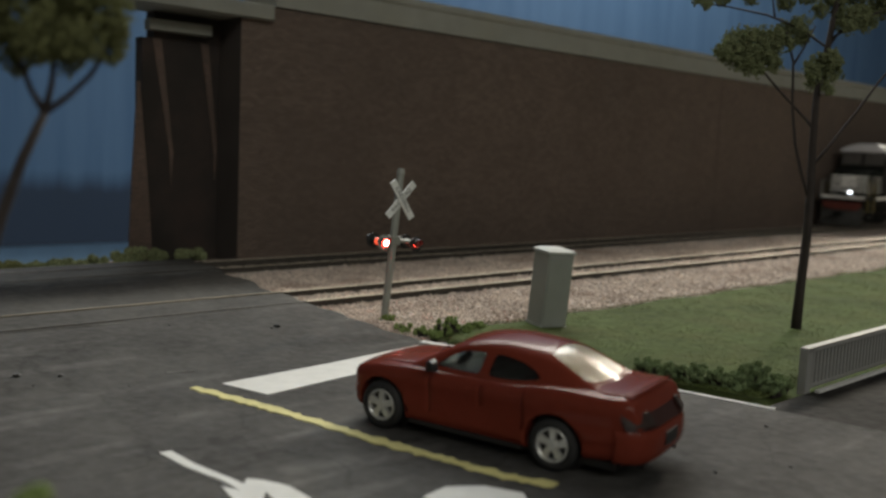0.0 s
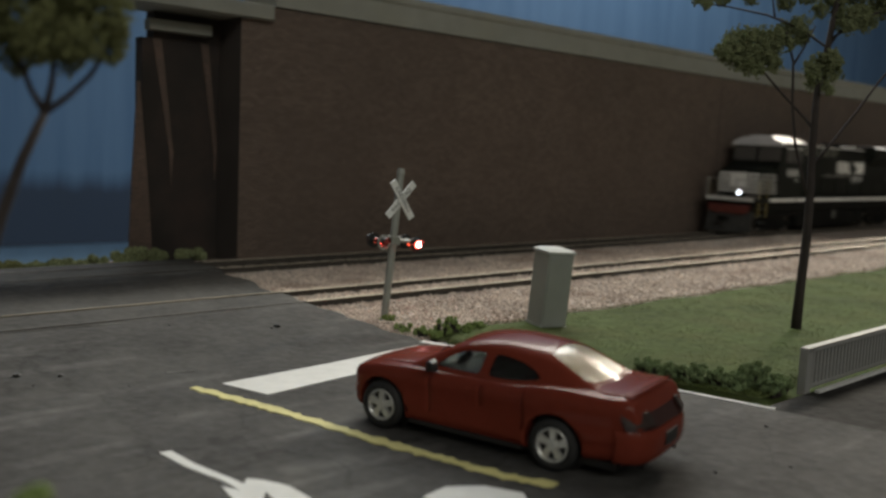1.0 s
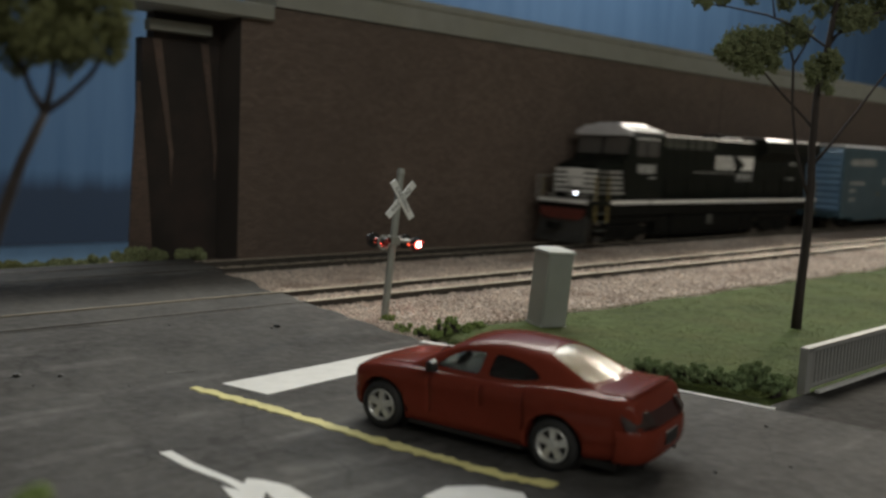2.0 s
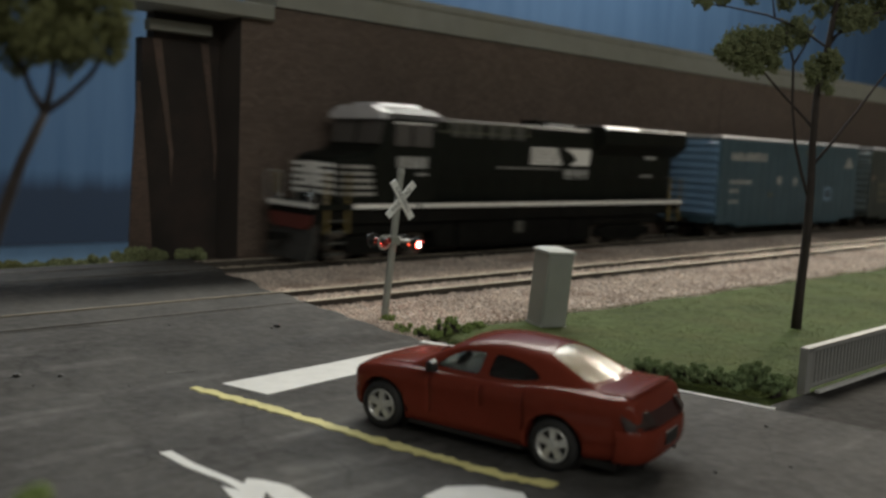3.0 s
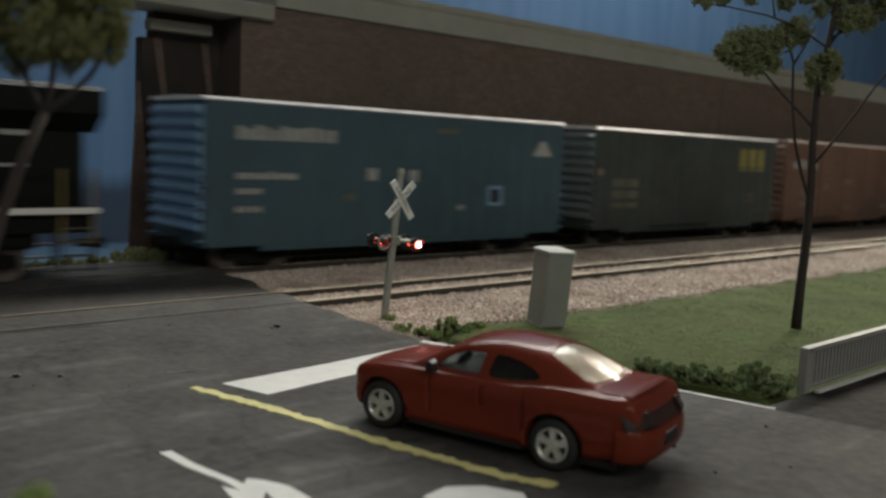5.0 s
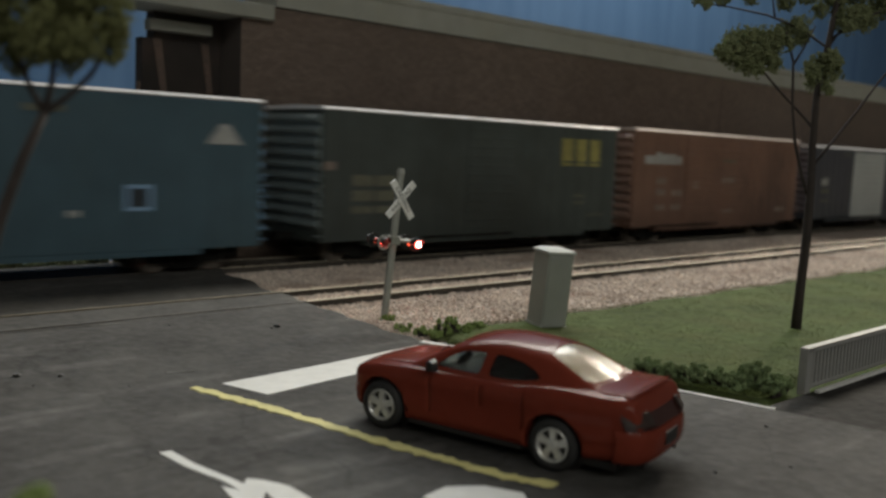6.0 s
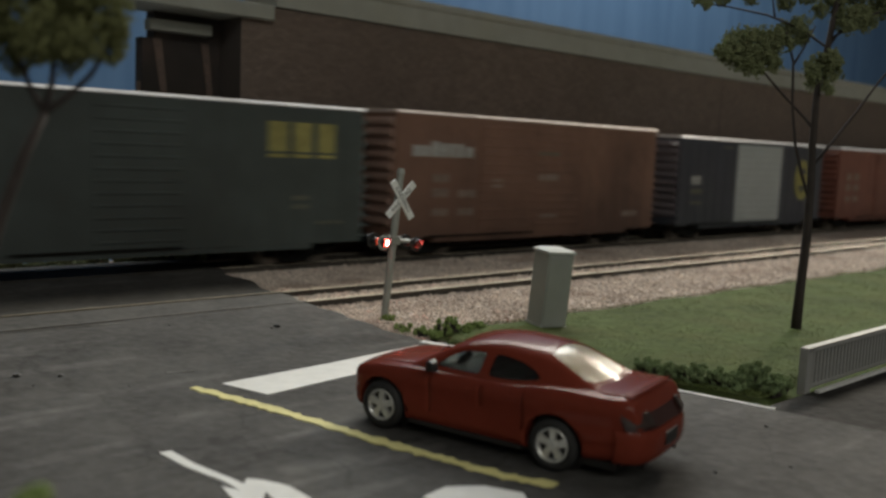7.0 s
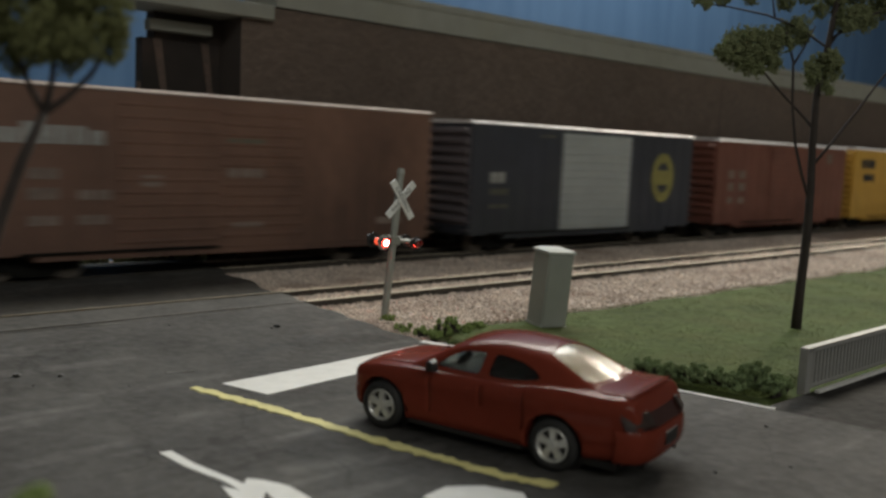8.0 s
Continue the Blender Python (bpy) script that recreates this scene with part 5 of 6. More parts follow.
def axle(parent, x, r=4.8):
    bm = new_bm()
    for s in (-1, 1):
        tube(bm, (0, s * 7.6, 0), (0, s * 9.6, 0), r, r, 20)
        tube(bm, (0, s * 7.2, 0), (0, s * 7.6, 0), r + 0.8, r + 0.8, 20)
        for k in range(3):
            a = k * 2.094
            tube(bm, (0.6 * r * math.cos(a), s * 9.6, 0.6 * r * math.sin(a)), (0.6 * r * math.cos(a), s * 9.75, 0.6 * r * math.sin(a)), 0.8, 0.8, 8)
    tube(bm, (0, -7.4, 0), (0, 7.4, 0), 1.0, 1.0, 8)
    ob = part("wheelset", bm, M["wheel"], parent, "steel wheelset")
    ob.matrix_basis = at_mm(x, 0, RAIL_Z + r)
    AXLES.append((ob, x, RAIL_Z + r, r))


def bogie(parent, xs, r=4.8):
    x0, x1 = min(xs), max(xs)
    zc = RAIL_Z + r
    for s in (-1, 1):
        bm = new_bm()
        prism(bm, [(x0 - 3.2, zc - 1.4), (x0 + 3.2, zc - 1.8), (x0 + 5, zc - 3.4), (x1 - 5, zc - 3.4), (x1 - 3.2, zc - 1.8), (x1 + 3.2, zc - 1.4), (x1 + 3.0, zc + 2.0), (x1 - 5, zc + 3.6), (x0 + 5, zc + 3.6), (x0 - 3.0, zc + 2.0)], s * 10.4, s * 12.2, "Y")
        for x in xs:
            tube(bm, (x, s * 10.4, zc), (x, s * 13.2, zc), 1.7, 1.3, 12)
        for x in (x0 + (x1 - x0) * 0.42, x0 + (x1 - x0) * 0.58):
            tube(bm, (x, s * 11.6, zc - 2.6), (x, s * 11.6, zc + 2.4), 1.2, 1.2, 10)
        part("side_frame", bm, M["under"], parent, "dark bogie side frame", smooth=True)
    part("bolster", box(new_bm(), (x0 + x1) / 2 - 2, (x0 + x1) / 2 + 2, -10.4, 10.4, zc - 1.5, zc + 3.4), M["under"], parent)
    for x in xs:
        axle(parent, x, r)


def coupler(parent, x, d):
    bm = box(new_bm(), min(x, x + d * 6), max(x, x + d * 6), -1.2, 1.2, RAIL_Z + 8.2, RAIL_Z + 10.6, 0.2)
    box(bm, min(x + d * 5, x + d * 8), max(x + d * 5, x + d * 8), -2.2, 2.2, RAIL_Z + 7.8, RAIL_Z + 11, 0.4)
    part("coupler", bm, M["under"], parent)


def letters(bm, x0, x1, z0, z1, y, count, gap=0.25):
    """Unreadable lettering: uneven upright bars on a common foot line."""
    w = (x1 - x0) / count
    rng = random.Random(count * 7 + int(x0))
    for k in range(count):
        top = z1 - (z1 - z0) * (rng.choice((0.0, 0.12, 0.3)) if count > 6 else 0)
        xa, xb = x0 + w * k, x0 + w * (k + 1 - gap * rng.uniform(0.5, 1.2))
        box(bm, xa, xb, y - 0.05, y + 0.12, z0, top)
    return bm


def boxcar(x4, length, paint, end_paint, label, eave=59.2, sill=11.2, roof="silver", ribs=True, door=None, door_paint=None, marks=(), panel_ribs=()):
    th = thing("boxcar", label, "boxcar", at_mm(x4, FAR_Y, 0), "boxcars of the train")
    TRAIN.append((th, x4))
    hw = 18.6
    bm = box(new_bm(), 0.8, length - 0.8, -hw, hw, sill, eave, 0.15)
    part("body", bm, M[paint], th)
    post = mesh_of("side_post", box(new_bm(), -0.25, 0.25, -0.16, 0.1, sill + 0.6, eave - 1.2), M[paint])
    n = int(length // 9)
    for k in range(1, n):
        x = k * length / n
        if door and door[0] - 0.6 < x < door[1] + 0.6 or [1 for c, d in panel_ribs if c - 0.5 < x < d + 0.5]:
            continue
        ob = new("side_post", post)
        ob.parent = th
        ob.matrix_basis = at_mm(x, -hw, 0)
    # corrugated ends
    for e, d in ((0.8, -1), (length - 0.8, 1)):
        bm = new_bm()
        nr = 10
        prof = [(e - d * 0.4, sill + 3.4)]
        for k in range(nr):
            z = sill + 4 + (eave - sill - 6) * (k + 0.5) / nr
            prof += [(e + d * 0.06, z - 1.9), (e + d * 1.9, z - 0.5), (e + d * 1.9, z + 0.3), (e + d * 0.06, z + 1.9)]
        prof.append((e - d * 0.4, eave - 1.4))
        prism(bm, prof, -hw + 1.4, hw - 1.4, "Y")
        part("end_panel", bm, M[end_paint], th, "ribbed end panel")
        for s in (-1, 1):
            rung = mesh_of("ladder_rung", box(new_bm(), min(d * 0.2, d * 1.9), max(d * 0.2, d * 2.4), -2.0, 1.2, 0, 0.35), M[end_paint])
            for k in range(7):
                ob = new("ladder_rung", rung)
                ob.parent = th
                ob.matrix_basis = at_mm(e, s * (hw - 1.4), sill + 2 + 3.6 * k)
        part("end_platform", box(new_bm(), min(e, e + d * 3.4), max(e, e + d * 3.4), -9, 9, sill - 0.4, sill + 0.3), M["under"], th)
        coupler(th, e, d)
    # roof with panel seams
    bm = new_bm()
    prism(bm, [(-hw - 0.55, eave - 0.6), (-hw - 0.5, eave - 0.2), (-hw + 0.3, eave + 0.6), (0, eave + 1.1), (hw - 0.3, eave + 0.6), (hw + 0.5, eave - 0.35), (hw + 0.55, eave - 0.6)], 0.2, length - 0.2, "X")
    part("roof", bm, M[roof], th, "panelled metal roof")
    seam = mesh_of("roof_seam", prism(new_bm(), [(-hw - 0.62, eave - 0.4), (-hw - 0.58, eave - 0.1), (-hw + 0.25, eave + 0.72), (0, eave + 1.25), (hw - 0.25, eave + 0.72), (hw + 0.58, eave - 0.1), (hw + 0.62, eave - 0.4)], -0.35, 0.35, "X"), M[roof])
    for k in range(1, 14):
        ob = new("roof_seam", seam)
        ob.parent = th
        ob.matrix_basis = at_mm(k * length / 14, 0, 0)
    part("side_sill", box(new_bm(), 22, length - 22, -hw + 0.2, hw - 0.2, sill - 1.8, sill + 0.2), M[paint], th)
    part("underframe", box(new_bm(), 2, length - 2, -6, 6, sill - 3.4, sill + 0.2), M["under"], th)
    if door:
        a, b = door
        for s in (-1, 1):
            bm = new_bm()
            nr = 12
            prof = [(s * (hw - 0.4), sill + 1.0), (s * (hw + 0.35), sill + 1.0)]
            for k in range(nr):
                z = sill + 3 + (eave - sill - 7) * k / (nr - 1)
                prof += [(s * (hw + 0.35), z - 0.6), (s * (hw + 0.6), z - 0.25), (s * (hw + 0.6), z + 0.25), (s * (hw + 0.35), z + 0.6)]
            prof += [(s * (hw + 0.35), eave - 2.2), (s * (hw - 0.4), eave - 2.2)]
            prism(bm, prof, a, b, "X")
            part("door", bm, M[door_paint or paint], th, "sliding side door")
            part("door_track", box(new_bm(), a - (b - a) * 0.9, b + 1, s * (hw + 0.35) - 0.45, s * (hw + 0.35) + 0.45, sill + 0.1, sill + 0.8), M["under"], th)
    for a, b in panel_ribs:
        prof = [(-hw + 0.3, sill + 2.4), (-hw - 0.08, sill + 2.4)]
        for k in range(13):
            z = sill + 4 + (eave - sill - 9) * k / 12
            prof += [(-hw - 0.08, z - 0.8), (-hw - 0.36, z - 0.35), (-hw - 0.36, z + 0.35), (-hw - 0.08, z + 0.8)]
        prof += [(-hw - 0.08, eave - 3), (-hw + 0.3, eave - 3)]
        bm = prism(new_bm(), prof, a, b, "X")
        part("side_ribs", bm, M[paint], th)
    for i, (kind, x0, x1, z0, z1, count, m) in enumerate(marks):
        bm = new_bm()
        y = -hw - 0.28 - 0.012 * i
        if kind == "bars":
            letters(bm, x0, x1, z0, z1, y, count)
        elif kind == "tri":
            prism(bm, [(x0, z0), (x1, z0), (x0 + (x1 - x0) * 0.62, z1), (x0 + (x1 - x0) * 0.38, z1)], y - 0.05, y + 0.12, "Y")
        elif kind == "ring":
            cx, cz, rx, rz = (x0 + x1) / 2, (z0 + z1) / 2, (x1 - x0) / 2, (z1 - z0) / 2
            nn = 28
            rr = [[(cx + rx * r * math.cos(2 * math.pi * i / nn), yy, cz + rz * r * math.sin(2 * math.pi * i / nn)) for i in range(nn)] for r, yy in ((0.62, y), (1, y), (1, y + 0.2), (0.62, y + 0.2))]
            loft(bm, rr + [rr[0]], caps=False)
            box(bm, cx - rx * 0.6, cx + rx * 0.6, y, y + 0.15, cz - rz * 0.3, cz + rz * 0.3)
        part("lettering", bm, M[m], th)
    for c in (24, length - 24):
        bogie(th, (c - 10.2, c + 10.2))
    return th


def locomotive():
    th = thing("locomotive", "black six-axle diesel locomotive with white stripes on its nose", "locomotive", at_mm(0, FAR_Y, 0))
    TRAIN.append((th, 0.0))
    # frame and walkway
    part("frame", box(new_bm(), 31, 261, -15.5, 15.5, 17.2, 22.4, 0.2), M["under"], th)
    part("walkway", box(new_bm(), 31, 262, -17.2, 17.2, 22.4, 24.6, 0.15), M["black"], th)
    for s in (-1, 1):
        bm = new_bm()
        for a, b in ((47, 78), (79.5, 262)):
            box(bm, a, b, s * 17.3 - 0.15, s * 17.3 + 0.15, 22.9, 24.7)
        part("side_stripe", bm, M["white"], th, "white sill stripe")
    part("fuel_tank", box(new_bm(), 104, 176, -14.5, 14.5, 5.6, 17.4, 2.0), M["under"], th)
    # black filler boxes added to darken the see-through gaps under the frame
    for x0, x1, z0, z1 in ((92, 103, 6, 17), (177, 192, 6, 17), (22 + 26, 92, 12.5, 17.4), (192, 246, 12.5, 17.4)):
        part("air_reservoir", box(new_bm(), x0, x1, -13.5, 13.5, z0, z1, 1.5), M["under"], th)
    # front platform, pilot and steps
    part("front_sill", box(new_bm(), 30.6, 31.4, -15.5, 15.5, 23.0, 24.8), M["white"], th, "white edge of the front platform")
    bm = new_bm()
    prism(bm, [(-10.5, 15.2), (-13.6, 17.5), (-13.6, 20.4), (13.6, 20.4), (13.6, 17.5), (10.5, 15.2)], 30.4, 35, "X")
    part("pilot_beam", bm, M["red_pilot"], th, "red buffer beam, darkened for shade below the platform")
    bm = new_bm()
    prism(bm, [(29.0, 4.0), (31.6, 4.0), (34.4, 22.3), (32.4, 22.3), (31.0, 9)], -14.8, 14.8, "Y")
    part("snow_plough", bm, M["plough"], th, "dirty grey plough")
    for x0 in (36, 252):
        for s in (-1, 1):
            bm = new_bm()
            for k in range(4):
                box(bm, x0, x0 + 8, s * 15.2 - 1.6, s * 15.2 + 1.6, 6.0 + 4.1 * k, 6.5 + 4.1 * k)
            part("step", bm, M["filter"], th, "steps")
            bm = new_bm()
            for x in (x0 - 0.6, x0 + 8.6):
                box(bm, x - 0.3, x + 0.3, s * 15.6 - 0.5, s * 15.6 + 0.5, 5.4, 22.4)
            part("step_side", bm, M["under"], th)
            bm = new_bm()
            for x in (x0 - 0.6, x0 + 8.6):
                tube(bm, (x, s * 16.6, 14), (x, s * 16.6, 36), 0.5, 0.42, 8)
            part("grab_rail", bm, M["handrail"], th, "yellow grab rail")
    # nose with stripes
    bm = new_bm()
    sec = [(40.0, 29.5, 40.0), (41.6, 24.6, 41.6), (48, 24.6, 43.2), (62, 24.6, 44.4)]
    rings = []
    for x, z0, z1 in sec:
        w = 12.4 if x < 41 else 13.6
        if x >= 60:
            w = 16.2
        elif x >= 46:
            w = 15.2
        rings.append([(x, -w, z0), (x, w, z0), (x, w, z1 - 2.0), (x, w - 1.8, z1), (x, -w + 1.8, z1), (x, -w, z1 - 2.0)])
    loft(bm, rings)
    part("nose", bm, M["black"], th, smooth=30)
    for k in range(5):
        z = 27.6 + 2.5 * k
        for s in (-1, 1):
            bm = new_bm()
            z1 = z + 1.35
            vs = [bm.verts.new(p) for p in ((41.7, s * 13.75, z), (48, s * 15.35, z), (60.5 - 0.35 * (4 - k), s * 16.2, z), (60.8 - 0.35 * (4 - k), s * 16.2, z1), (48, s * 15.35, z1), (41.7, s * 13.75, z1))]
            bm.faces.new((vs[0], vs[1], vs[4], vs[5]))
            bm.faces.new((vs[1], vs[2], vs[3], vs[4]))
            bmesh.ops.solidify(bm, geom=list(bm.faces), thickness=0.12)
            part("nose_stripe", bm, M["white"], th, "white nose stripe")
        part("nose_stripe", box(new_bm(), 39.5, 40.4, -12.9, 12.9, z + 0.3, z + 1.7), M["white"], th, "white nose stripe")
    part("nose_emblem", box(new_bm(), 39.3, 39.9, -5, 5, 30.4, 39.6, 0.2), M["white"], th, "white nose emblem plate")
    part("headlight", tube(new_bm(), (39.4, -1.6, 27.4), (40.2, -1.6, 27.4), 1.0, 1.1, 14), M["headlight"], th, "lit white headlight")
    n = 18
    rr = [[(x, -1.6 + r * math.cos(2 * math.pi * i / n), 27.4 + r * math.sin(2 * math.pi * i / n)) for i in range(n)] for x, r in ((40.0, 1.2), (37.9, 1.2), (37.9, 1.6), (40.0, 1.6))]
    part("headlight_shroud", loft(new_bm(), rr + [rr[0]], caps=False), M["black"], th, smooth=True)
    part("headlight_bracket", box(new_bm(), 40.0, 42.0, -6.5, 6.5, 25.6, 29.2, 0.3), M["black"], th)
    for s in (-1, 1):
        part("ditch_light", tube(new_bm(), (31.6, s * 10.5, 26.0), (33.4, s * 10.5, 26.0), 1.1, 1.2, 12), M["chrome"], th, "unlit ditch light")
        bm = new_bm()
        for x, y in ((30, s * 4.5), (30, s * 15.5), (34.5, s * 16.4)):
            tube(bm, (x, y, 24.5), (x, y, 35.5), 0.32, 0.32, 6)
        tube(bm, (30, s * 4.5, 35.5), (30, s * 15.5, 35.5), 0.32, 0.32, 6)
        tube(bm, (30, s * 15.5, 35.5), (34.5, s * 16.4, 35.5), 0.32, 0.32, 6)
        part("handrail", bm, M["guard"], th)
    # cab
    bm = new_bm()
    w = 16.6
    prism(bm, [(58, 24.6), (88, 24.6), (88, 57.2), (61.4, 57.2), (59.4, 46.4), (55.0, 43.6)], -w, w, "Y")
    bmesh.ops.bevel(bm, geom=list(bm.edges), offset=0.5, segments=1, affect="EDGES")
    cab = part("cab", bm, M["black"], th)
    for s in (-1, 1):
        bm = new_bm()
        prism(bm, [(59.5, 47.2), (61.2, 56.0), (60.8, 56.0), (59.1, 47.2)], s * 8.2 - 7.2, s * 8.2 + 7.2, "Y")
        part("windscreen", bm, M["cab_glass"], cab, "grey windscreen pane")
        bm = box(new_bm(), 66, 73.5, s * w - 0.2, s * w + 0.2, 46.5, 55, 0.1)
        box(bm, 75, 84.5, s * w - 0.2, s * w + 0.2, 46.5, 55, 0.1)
        part("side_window", bm, M["cab_glass"], cab, "grey cab side window")
        bm = box(new_bm(), 65.4, 85.2, s * w - 0.1, s * w + 1.4, 54.6, 55.6)
        part("sunshade", bm, M["white"], cab)
        bm = letters(new_bm(), 67.5, 83, 38.2, 42.6, s * (w + 0.02), 5, 0.2)
        part("cab_number", bm, M["letter_white"], cab, "pale number bars")
        bm = letters(new_bm(), 77, 83, 35.4, 36.4, s * (w + 0.02), 3, 0.2)
        part("cab_marking", bm, M["letter_white"], cab)
    bm = new_bm()
    ring = [(-17.0, 56.6), (-16.4, 58.6), (-9.5, 61.2), (9.5, 61.2), (16.4, 58.6), (17.0, 56.6)]
    prism(bm, ring, 62.0, 89.5, "X")
    roof = part("cab_roof", bm, M["roof_grey"], th, "cab roof with slopes coloured grey for shade, white crown")
    bm = new_bm()
    prism(bm, [(-9.6, 61.0), (-9.4, 61.5), (-7.5, 62.8), (7.5, 62.8), (9.4, 61.5), (9.6, 61.0)], 64, 84, "X")
    part("roof_crown", bm, M["cabroof"], roof, "white roof crown")
    bm = new_bm()
    prism(bm, [(-16.8, 56.4), (-16.2, 58.8), (-9.6, 61.5), (9.6, 61.5), (16.2, 58.8), (16.8, 56.4)], 58.8, 64.0, "X")
    part("roof_visor", bm, M["cabroof"], roof, "white visor above the windscreen")
    # long hood
    hw = 10.2
    bm = new_bm()
    prism(bm, [(-hw, 24.6), (-hw, 56.8), (-hw + 2, 58.4), (hw - 2, 58.4), (hw, 56.8), (hw, 24.6)], 88, 260, "X")
    hood = part("hood", bm, M["black"], th)
    for s in (-1, 1):
        tall = mesh_of("hood_door", box(new_bm(), 0, 8.8, -0.16, 0.16, 27, 52.5, 0.05), M["black"])
        low = mesh_of("hood_door", box(new_bm(), 0, 8.8, -0.16, 0.16, 27, 41, 0.05), M["black"])
        for k in range(17):
            ob = new("hood_door", low if 4 < k < 12 else tall)
            ob.parent = hood
            ob.matrix_basis = at_mm(91 + 9.6 * k, s * hw, 0)
        bm = new_bm()
        for k in range(10):
            x = 93 + 6.0 * k
            box(bm, x, x + 0.4, s * (hw + 0.3) - 0.3, s * (hw + 0.3) + 0.3, 53.0, 57.2)
        box(bm, 92, 148, s * (hw + 0.3) - 0.3, s * (hw + 0.3) + 0.3, 52.8, 53.3)
        box(bm, 92, 148, s * (hw + 0.3) - 0.3, s * (hw + 0.3) + 0.3, 56.9, 57.4)
        part("intake_grille", bm, M["letter_dim"], hood)
        # emblem: stripes, dark animal shape, white block
        y = s * (hw + 0.22)
        bm = new_bm()
        for k in range(5):
            box(bm, 149.5, 171 - 0.9 * k, y - 0.1, y + 0.1, 41.0 + 1.6 * k, 42.1 + 1.6 * k)
        prism(bm, [(176.5, 40.8), (191, 40.8), (191.8, 48.6), (172.5, 48.6), (177.5, 46.6), (182.0, 43.6)], y - 0.1, y + 0.1, "Y")
        part("emblem", bm, M["white"], hood, "white striped emblem")
        bm = letters(new_bm(), 173, 191, 34.8, 39.0, y, 5, 0.22)
        part("hood_number", bm, M["letter_white"], hood, "pale number bars")
        bm = box(new_bm(), 128, 170, s * (hw + 0.2) - 0.15, s * (hw + 0.2) + 0.15, 38.8, 39.4)
        part("hood_line", bm, M["guard"], hood)
        bm = new_bm()
        for k in range(9):
            x = 92 + 20.5 * k
            tube(bm, (x, s * 16.6, 24.5), (x, s * 16.6, 36), 0.28, 0.28, 5)
        tube(bm, (92, s * 16.6, 36), (257, s * 16.6, 36), 0.28, 0.28, 5)
        part("handrail", bm, M["under"], th)
    # pale filter panels under the roof edge behind the cab
    for s in (-1, 1):
        for a, b in ((101, 105.5), (107, 112.6), (114, 118.6), (122, 127), (129, 136), (138.5, 145)):
            part("filter_panel", box(new_bm(), a, b, s * (hw + 0.1) - 0.2, s * (hw + 0.1) + 0.2, 51.2, 56.6, 0.1), M["filter"], hood, "pale grey filter panel")
        part("gauge_plate", box(new_bm(), 136, 141, s * 15.6 - 0.3, s * 15.6 + 0.3, 11.5, 16.4, 0.1), M["filter"], th, "grey tank gauge plate")
    # roof gear
    part("exhaust_silencer", box(new_bm(), 158, 176, -5, 5, 58.2, 60.8, 0.5), M["under"], hood)
    part("dynamic_brake_hatch", box(new_bm(), 164, 182, -7.6, 7.6, 58.2, 59.6, 0.3), M["silver"], hood, "bare metal roof hatch")
    # winged radiator
    bm = new_bm()
    prism(bm, [(-10.4, 46.5), (-16.8, 52.0), (-16.8, 58.6), (-14.6, 59.9), (14.6, 59.9), (16.8, 58.6), (16.8, 52.0), (10.4, 46.5)], 195, 263.5, "X")
    rad = part("radiator", bm, M["black"], th, "overhanging winged radiator")
    bm = new_bm()
    for s in (-1, 1):
        prism(bm, [(s * 16.9, 58.7), (s * 14.6, 60.05), (s * 13.4, 60.05), (s * 16.0, 58.4)], 195.5, 222, "X")
    box(bm, 200, 252, -12, 12, 59.8, 60.3)
    part("radiator_top", bm, M["silver"], rad, "bright roof edge")
    part("rear_marker", letters(new_bm(), 233, 244, 35.5, 37, -hw - 0.2, 3), M["letter_white"], hood)
    part("rear_number", letters(new_bm(), 236, 246, 45.0, 46.5, -hw - 0.2, 3), M["letter_white"], hood)
    part("rear_headlight", box(new_bm(), 259.8, 261.0, -4, 4, 42, 45, 0.3), M["chrome"], hood)
    coupler(th, 30, -1)
    coupler(th, 262, 1)
    bogie(th, (46, 64, 82), 5.8)
    bogie(th, (200, 219, 238), 5.8)


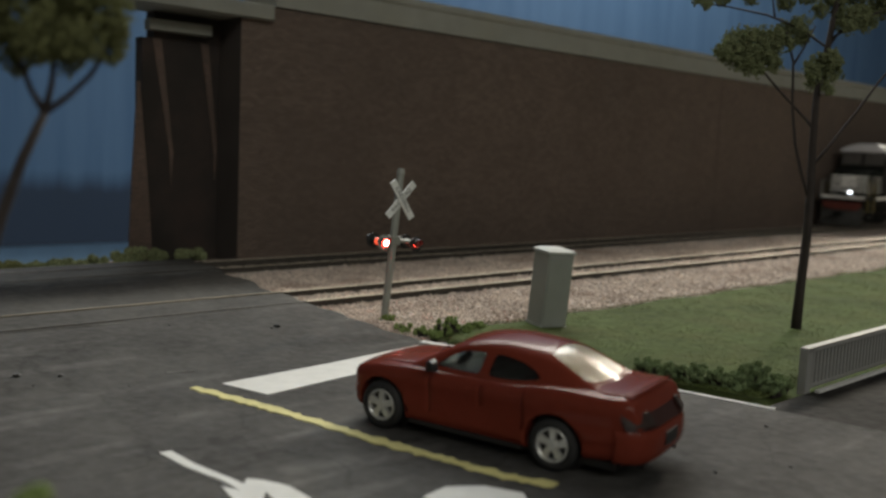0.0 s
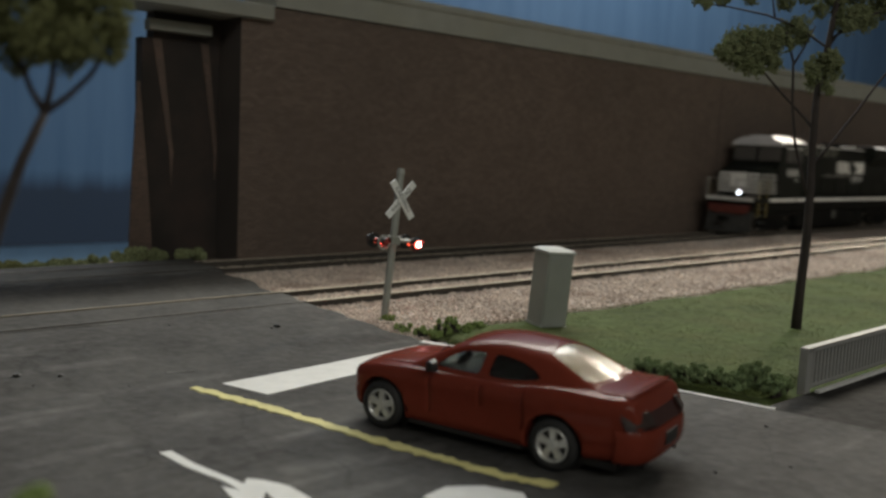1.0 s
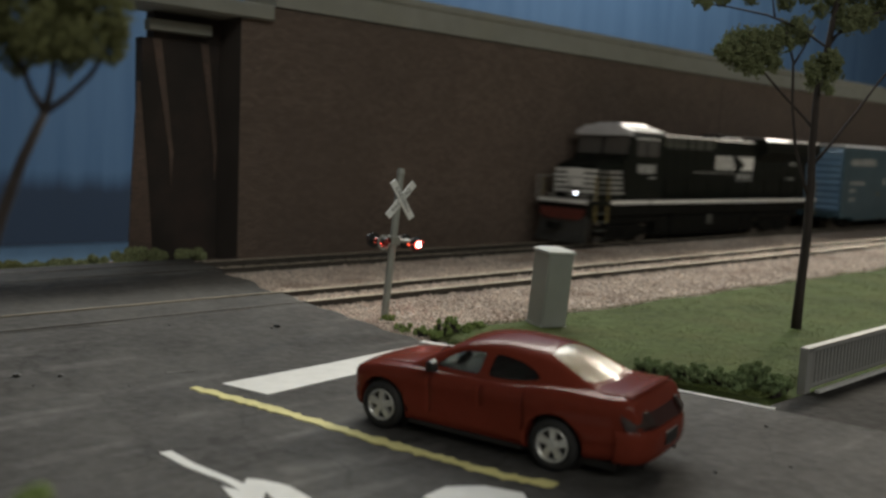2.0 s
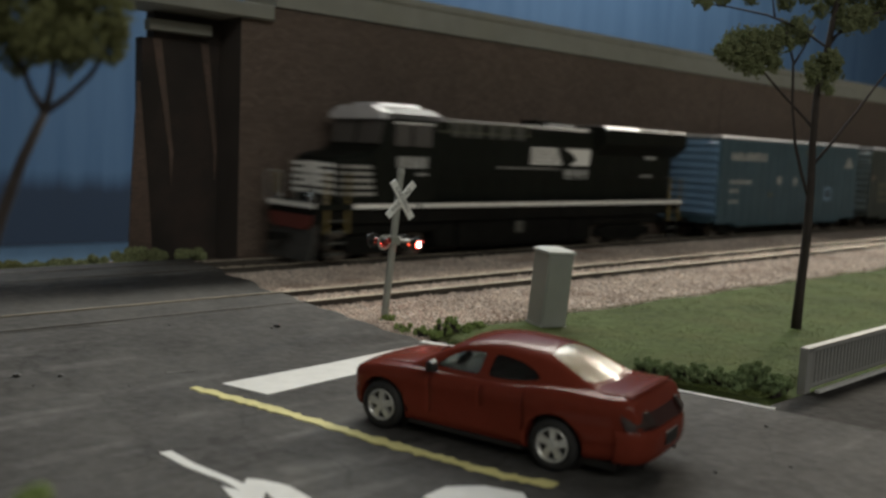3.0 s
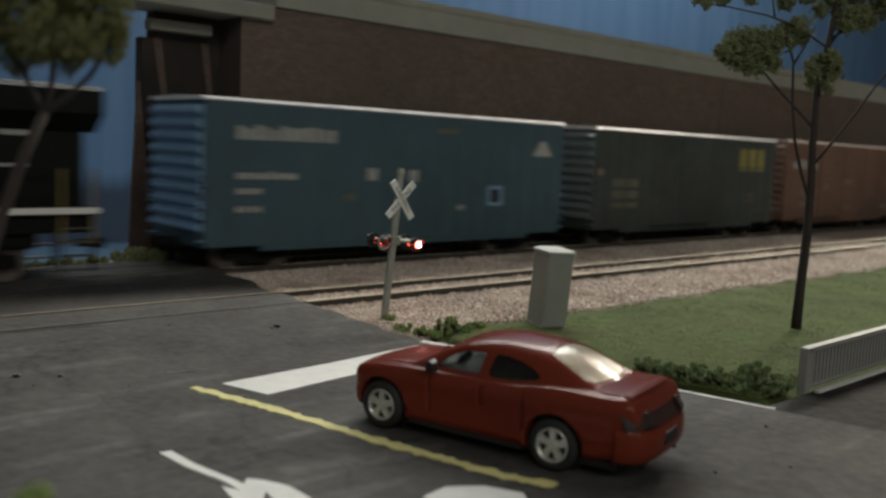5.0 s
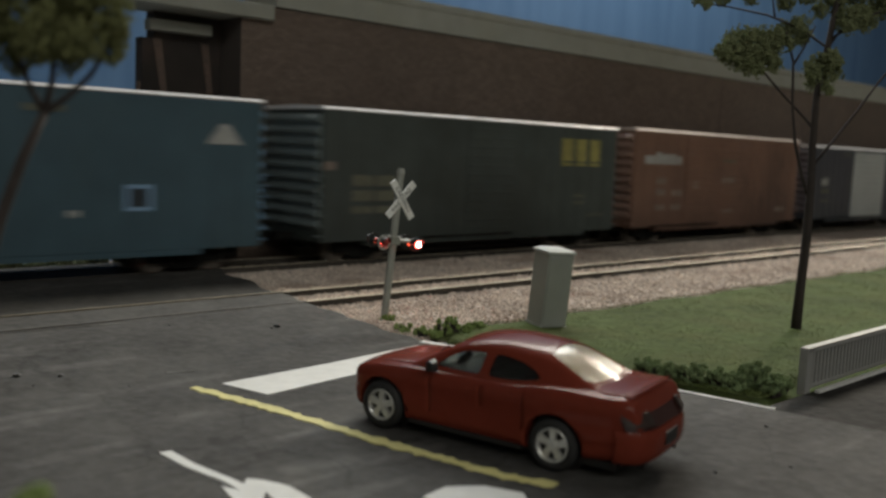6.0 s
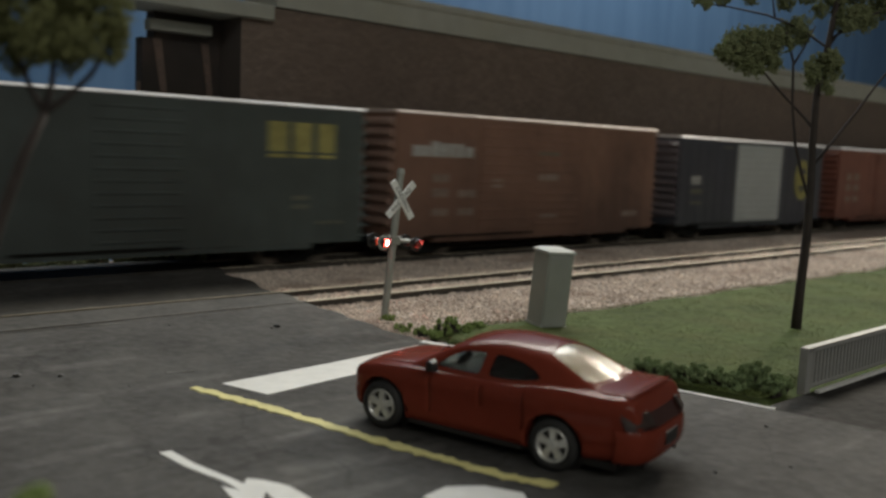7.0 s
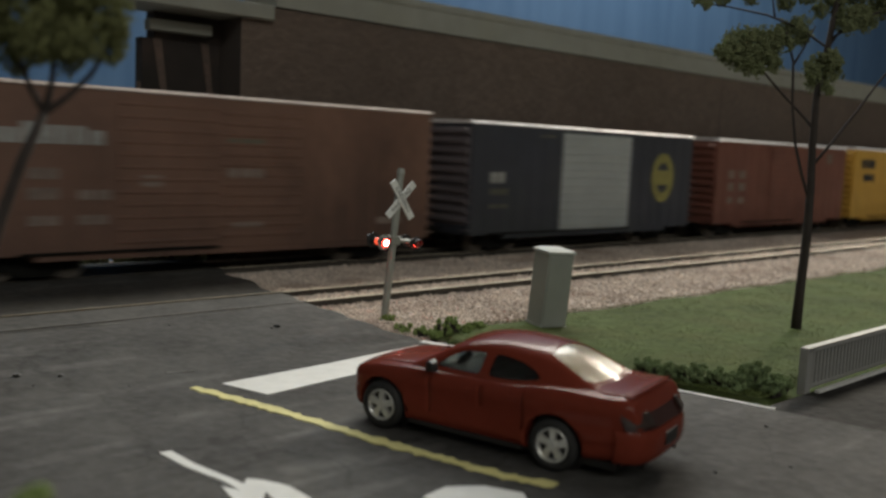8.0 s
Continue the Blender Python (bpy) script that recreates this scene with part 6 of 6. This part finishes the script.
def train():
    locomotive()
    boxcar(294.5, 176.5, "blue", "blue_end", "faded blue boxcar with ribbed ends coloured as lit and white bars of lettering",
           marks=(("bars", 12, 52, 46.5, 51.5, 12, "letter_white"), ("bars", 12, 36, 33.5, 36.5, 8, "letter_white"), ("bars", 12, 22, 28.5, 30.5, 4, "letter_white"),
                  ("bars", 12, 22, 22.5, 24.5, 4, "letter_white"), ("bars", 66, 71, 33.5, 38.0, 2, "letter_white"), ("bars", 86, 91, 33.0, 37.6, 2, "letter_white"),
                  ("tri", 155.5, 168.5, 44.6, 51.0, 1, "letter_white"), ("bars", 129, 140.4, 23.6, 31.6, 1, "blue_end"), ("bars", 130.4, 137.2, 24.8, 30.4, 1, "door_shade"), ("bars", 56, 61, 26, 28.5, 2, "letter_dim"), ("bars", 100, 112, 52, 54, 3, "letter_dim"), ("bars", 112, 116, 22, 24, 2, "letter_white")))
    boxcar(494.3, 170.7, "green", "green_end", "dark grey-green weathered boxcar with faded yellow block lettering", eave=58.8,
           marks=(("bars", 130, 160, 43.0, 53.0, 3, "letter_yellow"), ("bars", 130, 160, 41.0, 42.2, 3, "letter_yellow"), ("bars", 14, 36, 31.4, 35.4, 2, "letter_dim"), ("bars", 14, 36, 26.0, 29.8, 2, "letter_dim"), ("bars", 14, 36, 21.4, 24.0, 2, "letter_dim"),
                  ("bars", 140, 147, 26.5, 28.0, 3, "letter_dim"), ("bars", 140, 147, 23.5, 25, 3, "letter_dim"), ("bars", 150, 162, 18.0, 19, 4, "letter_dim"), ("bars", 1.2, 7, 37, 40, 1, "letter_pale")), door=(72, 98.6))
    boxcar(679, 170, "oxide", "oxide_end", "oxide red weathered boxcar with pale faded lettering", eave=59.6, roof="rust_roof",
           marks=(("bars", 9, 42, 43.0, 49.0, 7, "letter_white"), ("bars", 20, 29, 33.0, 36.2, 2, "letter_pale"), ("bars", 20, 29, 27.2, 30.6, 2, "letter_pale"), ("bars", 20, 29, 19.8, 22.6, 2, "letter_pale"),
                  ("bars", 34, 44, 27.0, 30.0, 2, "letter_pale"), ("bars", 34, 43, 19.8, 22.6, 2, "letter_pale"), ("bars", 53, 60, 31.0, 34.5, 2, "letter_pale"), ("bars", 82, 96, 34.0, 37.0, 3, "letter_pale"), ("bars", 82, 96, 45.2, 46.6, 3, "letter_dim"),
                  ("bars", 84, 96, 17.8, 19.4, 3, "letter_pale"), ("bars", 144, 156, 17.5, 20, 3, "letter_pale")), door=(46, 78), panel_ribs=((80, 110),))
    boxcar(870.5, 163.5, "navy", "navy_end", "navy blue boxcar with a pale grey door and yellow ring emblem", eave=57.6,
           marks=(("bars", 12, 21, 33.0, 37.4, 2, "letter_white"), ("bars", 12, 23, 28.0, 30.6, 4, "letter_dim"), ("bars", 12, 23, 22.4, 24, 4, "letter_dim"), ("ring", 127, 146, 24.0, 48.5, 1, "letter_yellow"), ("bars", 42, 52, 53, 54, 4, "letter_dim")), door=(57.5, 108.5), door_paint="grey_door")
    boxcar(1058, 161, "scarlet", "scarlet", "weathered red boxcar with small white lettering panels", eave=57.4,
           marks=(("bars", 13, 21, 36.5, 41.0, 1, "letter_pale"), ("bars", 24, 32, 36.5, 41.0, 1, "letter_pale"), ("bars", 13, 21, 29.5, 34, 1, "letter_pale"), ("bars", 24, 32, 29.5, 34, 1, "letter_pale"), ("bars", 13, 21, 22.5, 26, 1, "letter_pale"),
                  ("bars", 24, 32, 22.5, 26, 1, "letter_pale"), ("bars", 132, 140, 47, 53, 1, "letter_pale")), door=(60, 92))
    boxcar(1232, 165, "yellow", "yellow", "bright yellow boxcar at the end of the visible train", eave=58.0,
           marks=(("bars", 12, 34, 45, 51, 4, "door_shade"), ("bars", 16, 34, 36, 41, 4, "door_shade")), door=(60, 96))


def motions():
    def off(t):
        return 154.5 * (4 - t) if t <= 6 else -309 - 151.5 * (t - 6)
    for th, x4 in TRAIN:
        rows = []
        for k in range(17):
            t = 0.5 * k
            rows.append((t, at_mm(x4 + off(t), FAR_Y, 0)))
        walk(th, rows)
    for ob, x, z, r in AXLES:
        rows = []
        for k in range(241):
            t = k / 30
            rows.append((t, at_mm(x, 0, z, 0, math.degrees(off(t) / r), 0)))
        walk(ob, rows)
    # the lamps change over: the lit half turns forward on one side and away on the other
    change = (0.45, 1.08, 1.65, 2.20, 2.74, 3.30, 3.74, 4.30, 4.83, 5.37, 5.90, 6.54, 7.10, 7.66)
    for ob, x, y, z, front, side in LAMP_TURNS:
        lit = side < 0
        a = 0 if lit else 180
        rows = [(0.0, at_mm(x, y, z, 0, 0, front + a))]
        for t in change:
            b = 180 - a
            for k in range(4):
                rows.append((t + (k - 1.5) / 30, at_mm(x, y, z, 0, 0, front + a + (b - a) * k / 3)))
            a = b
        rows.append((8.0, at_mm(x, y, z, 0, 0, front + a)))
        walk(ob, rows)


# ---- build ----
structure_layout()
building()
room()
track(FAR_Y, -500, 1400, "far railway track along the warehouse wall", 40)
track(NEAR_Y, -500, 1400, "near empty railway track with shiny rail heads", 60)
road_marks()
grass()
tree_right()
tree_left()
greenery()
crossing_signal()
road_debris()
relay_case()
guard_rail()
car()
train()
ballast_stones()
wall_bricks()
motions()
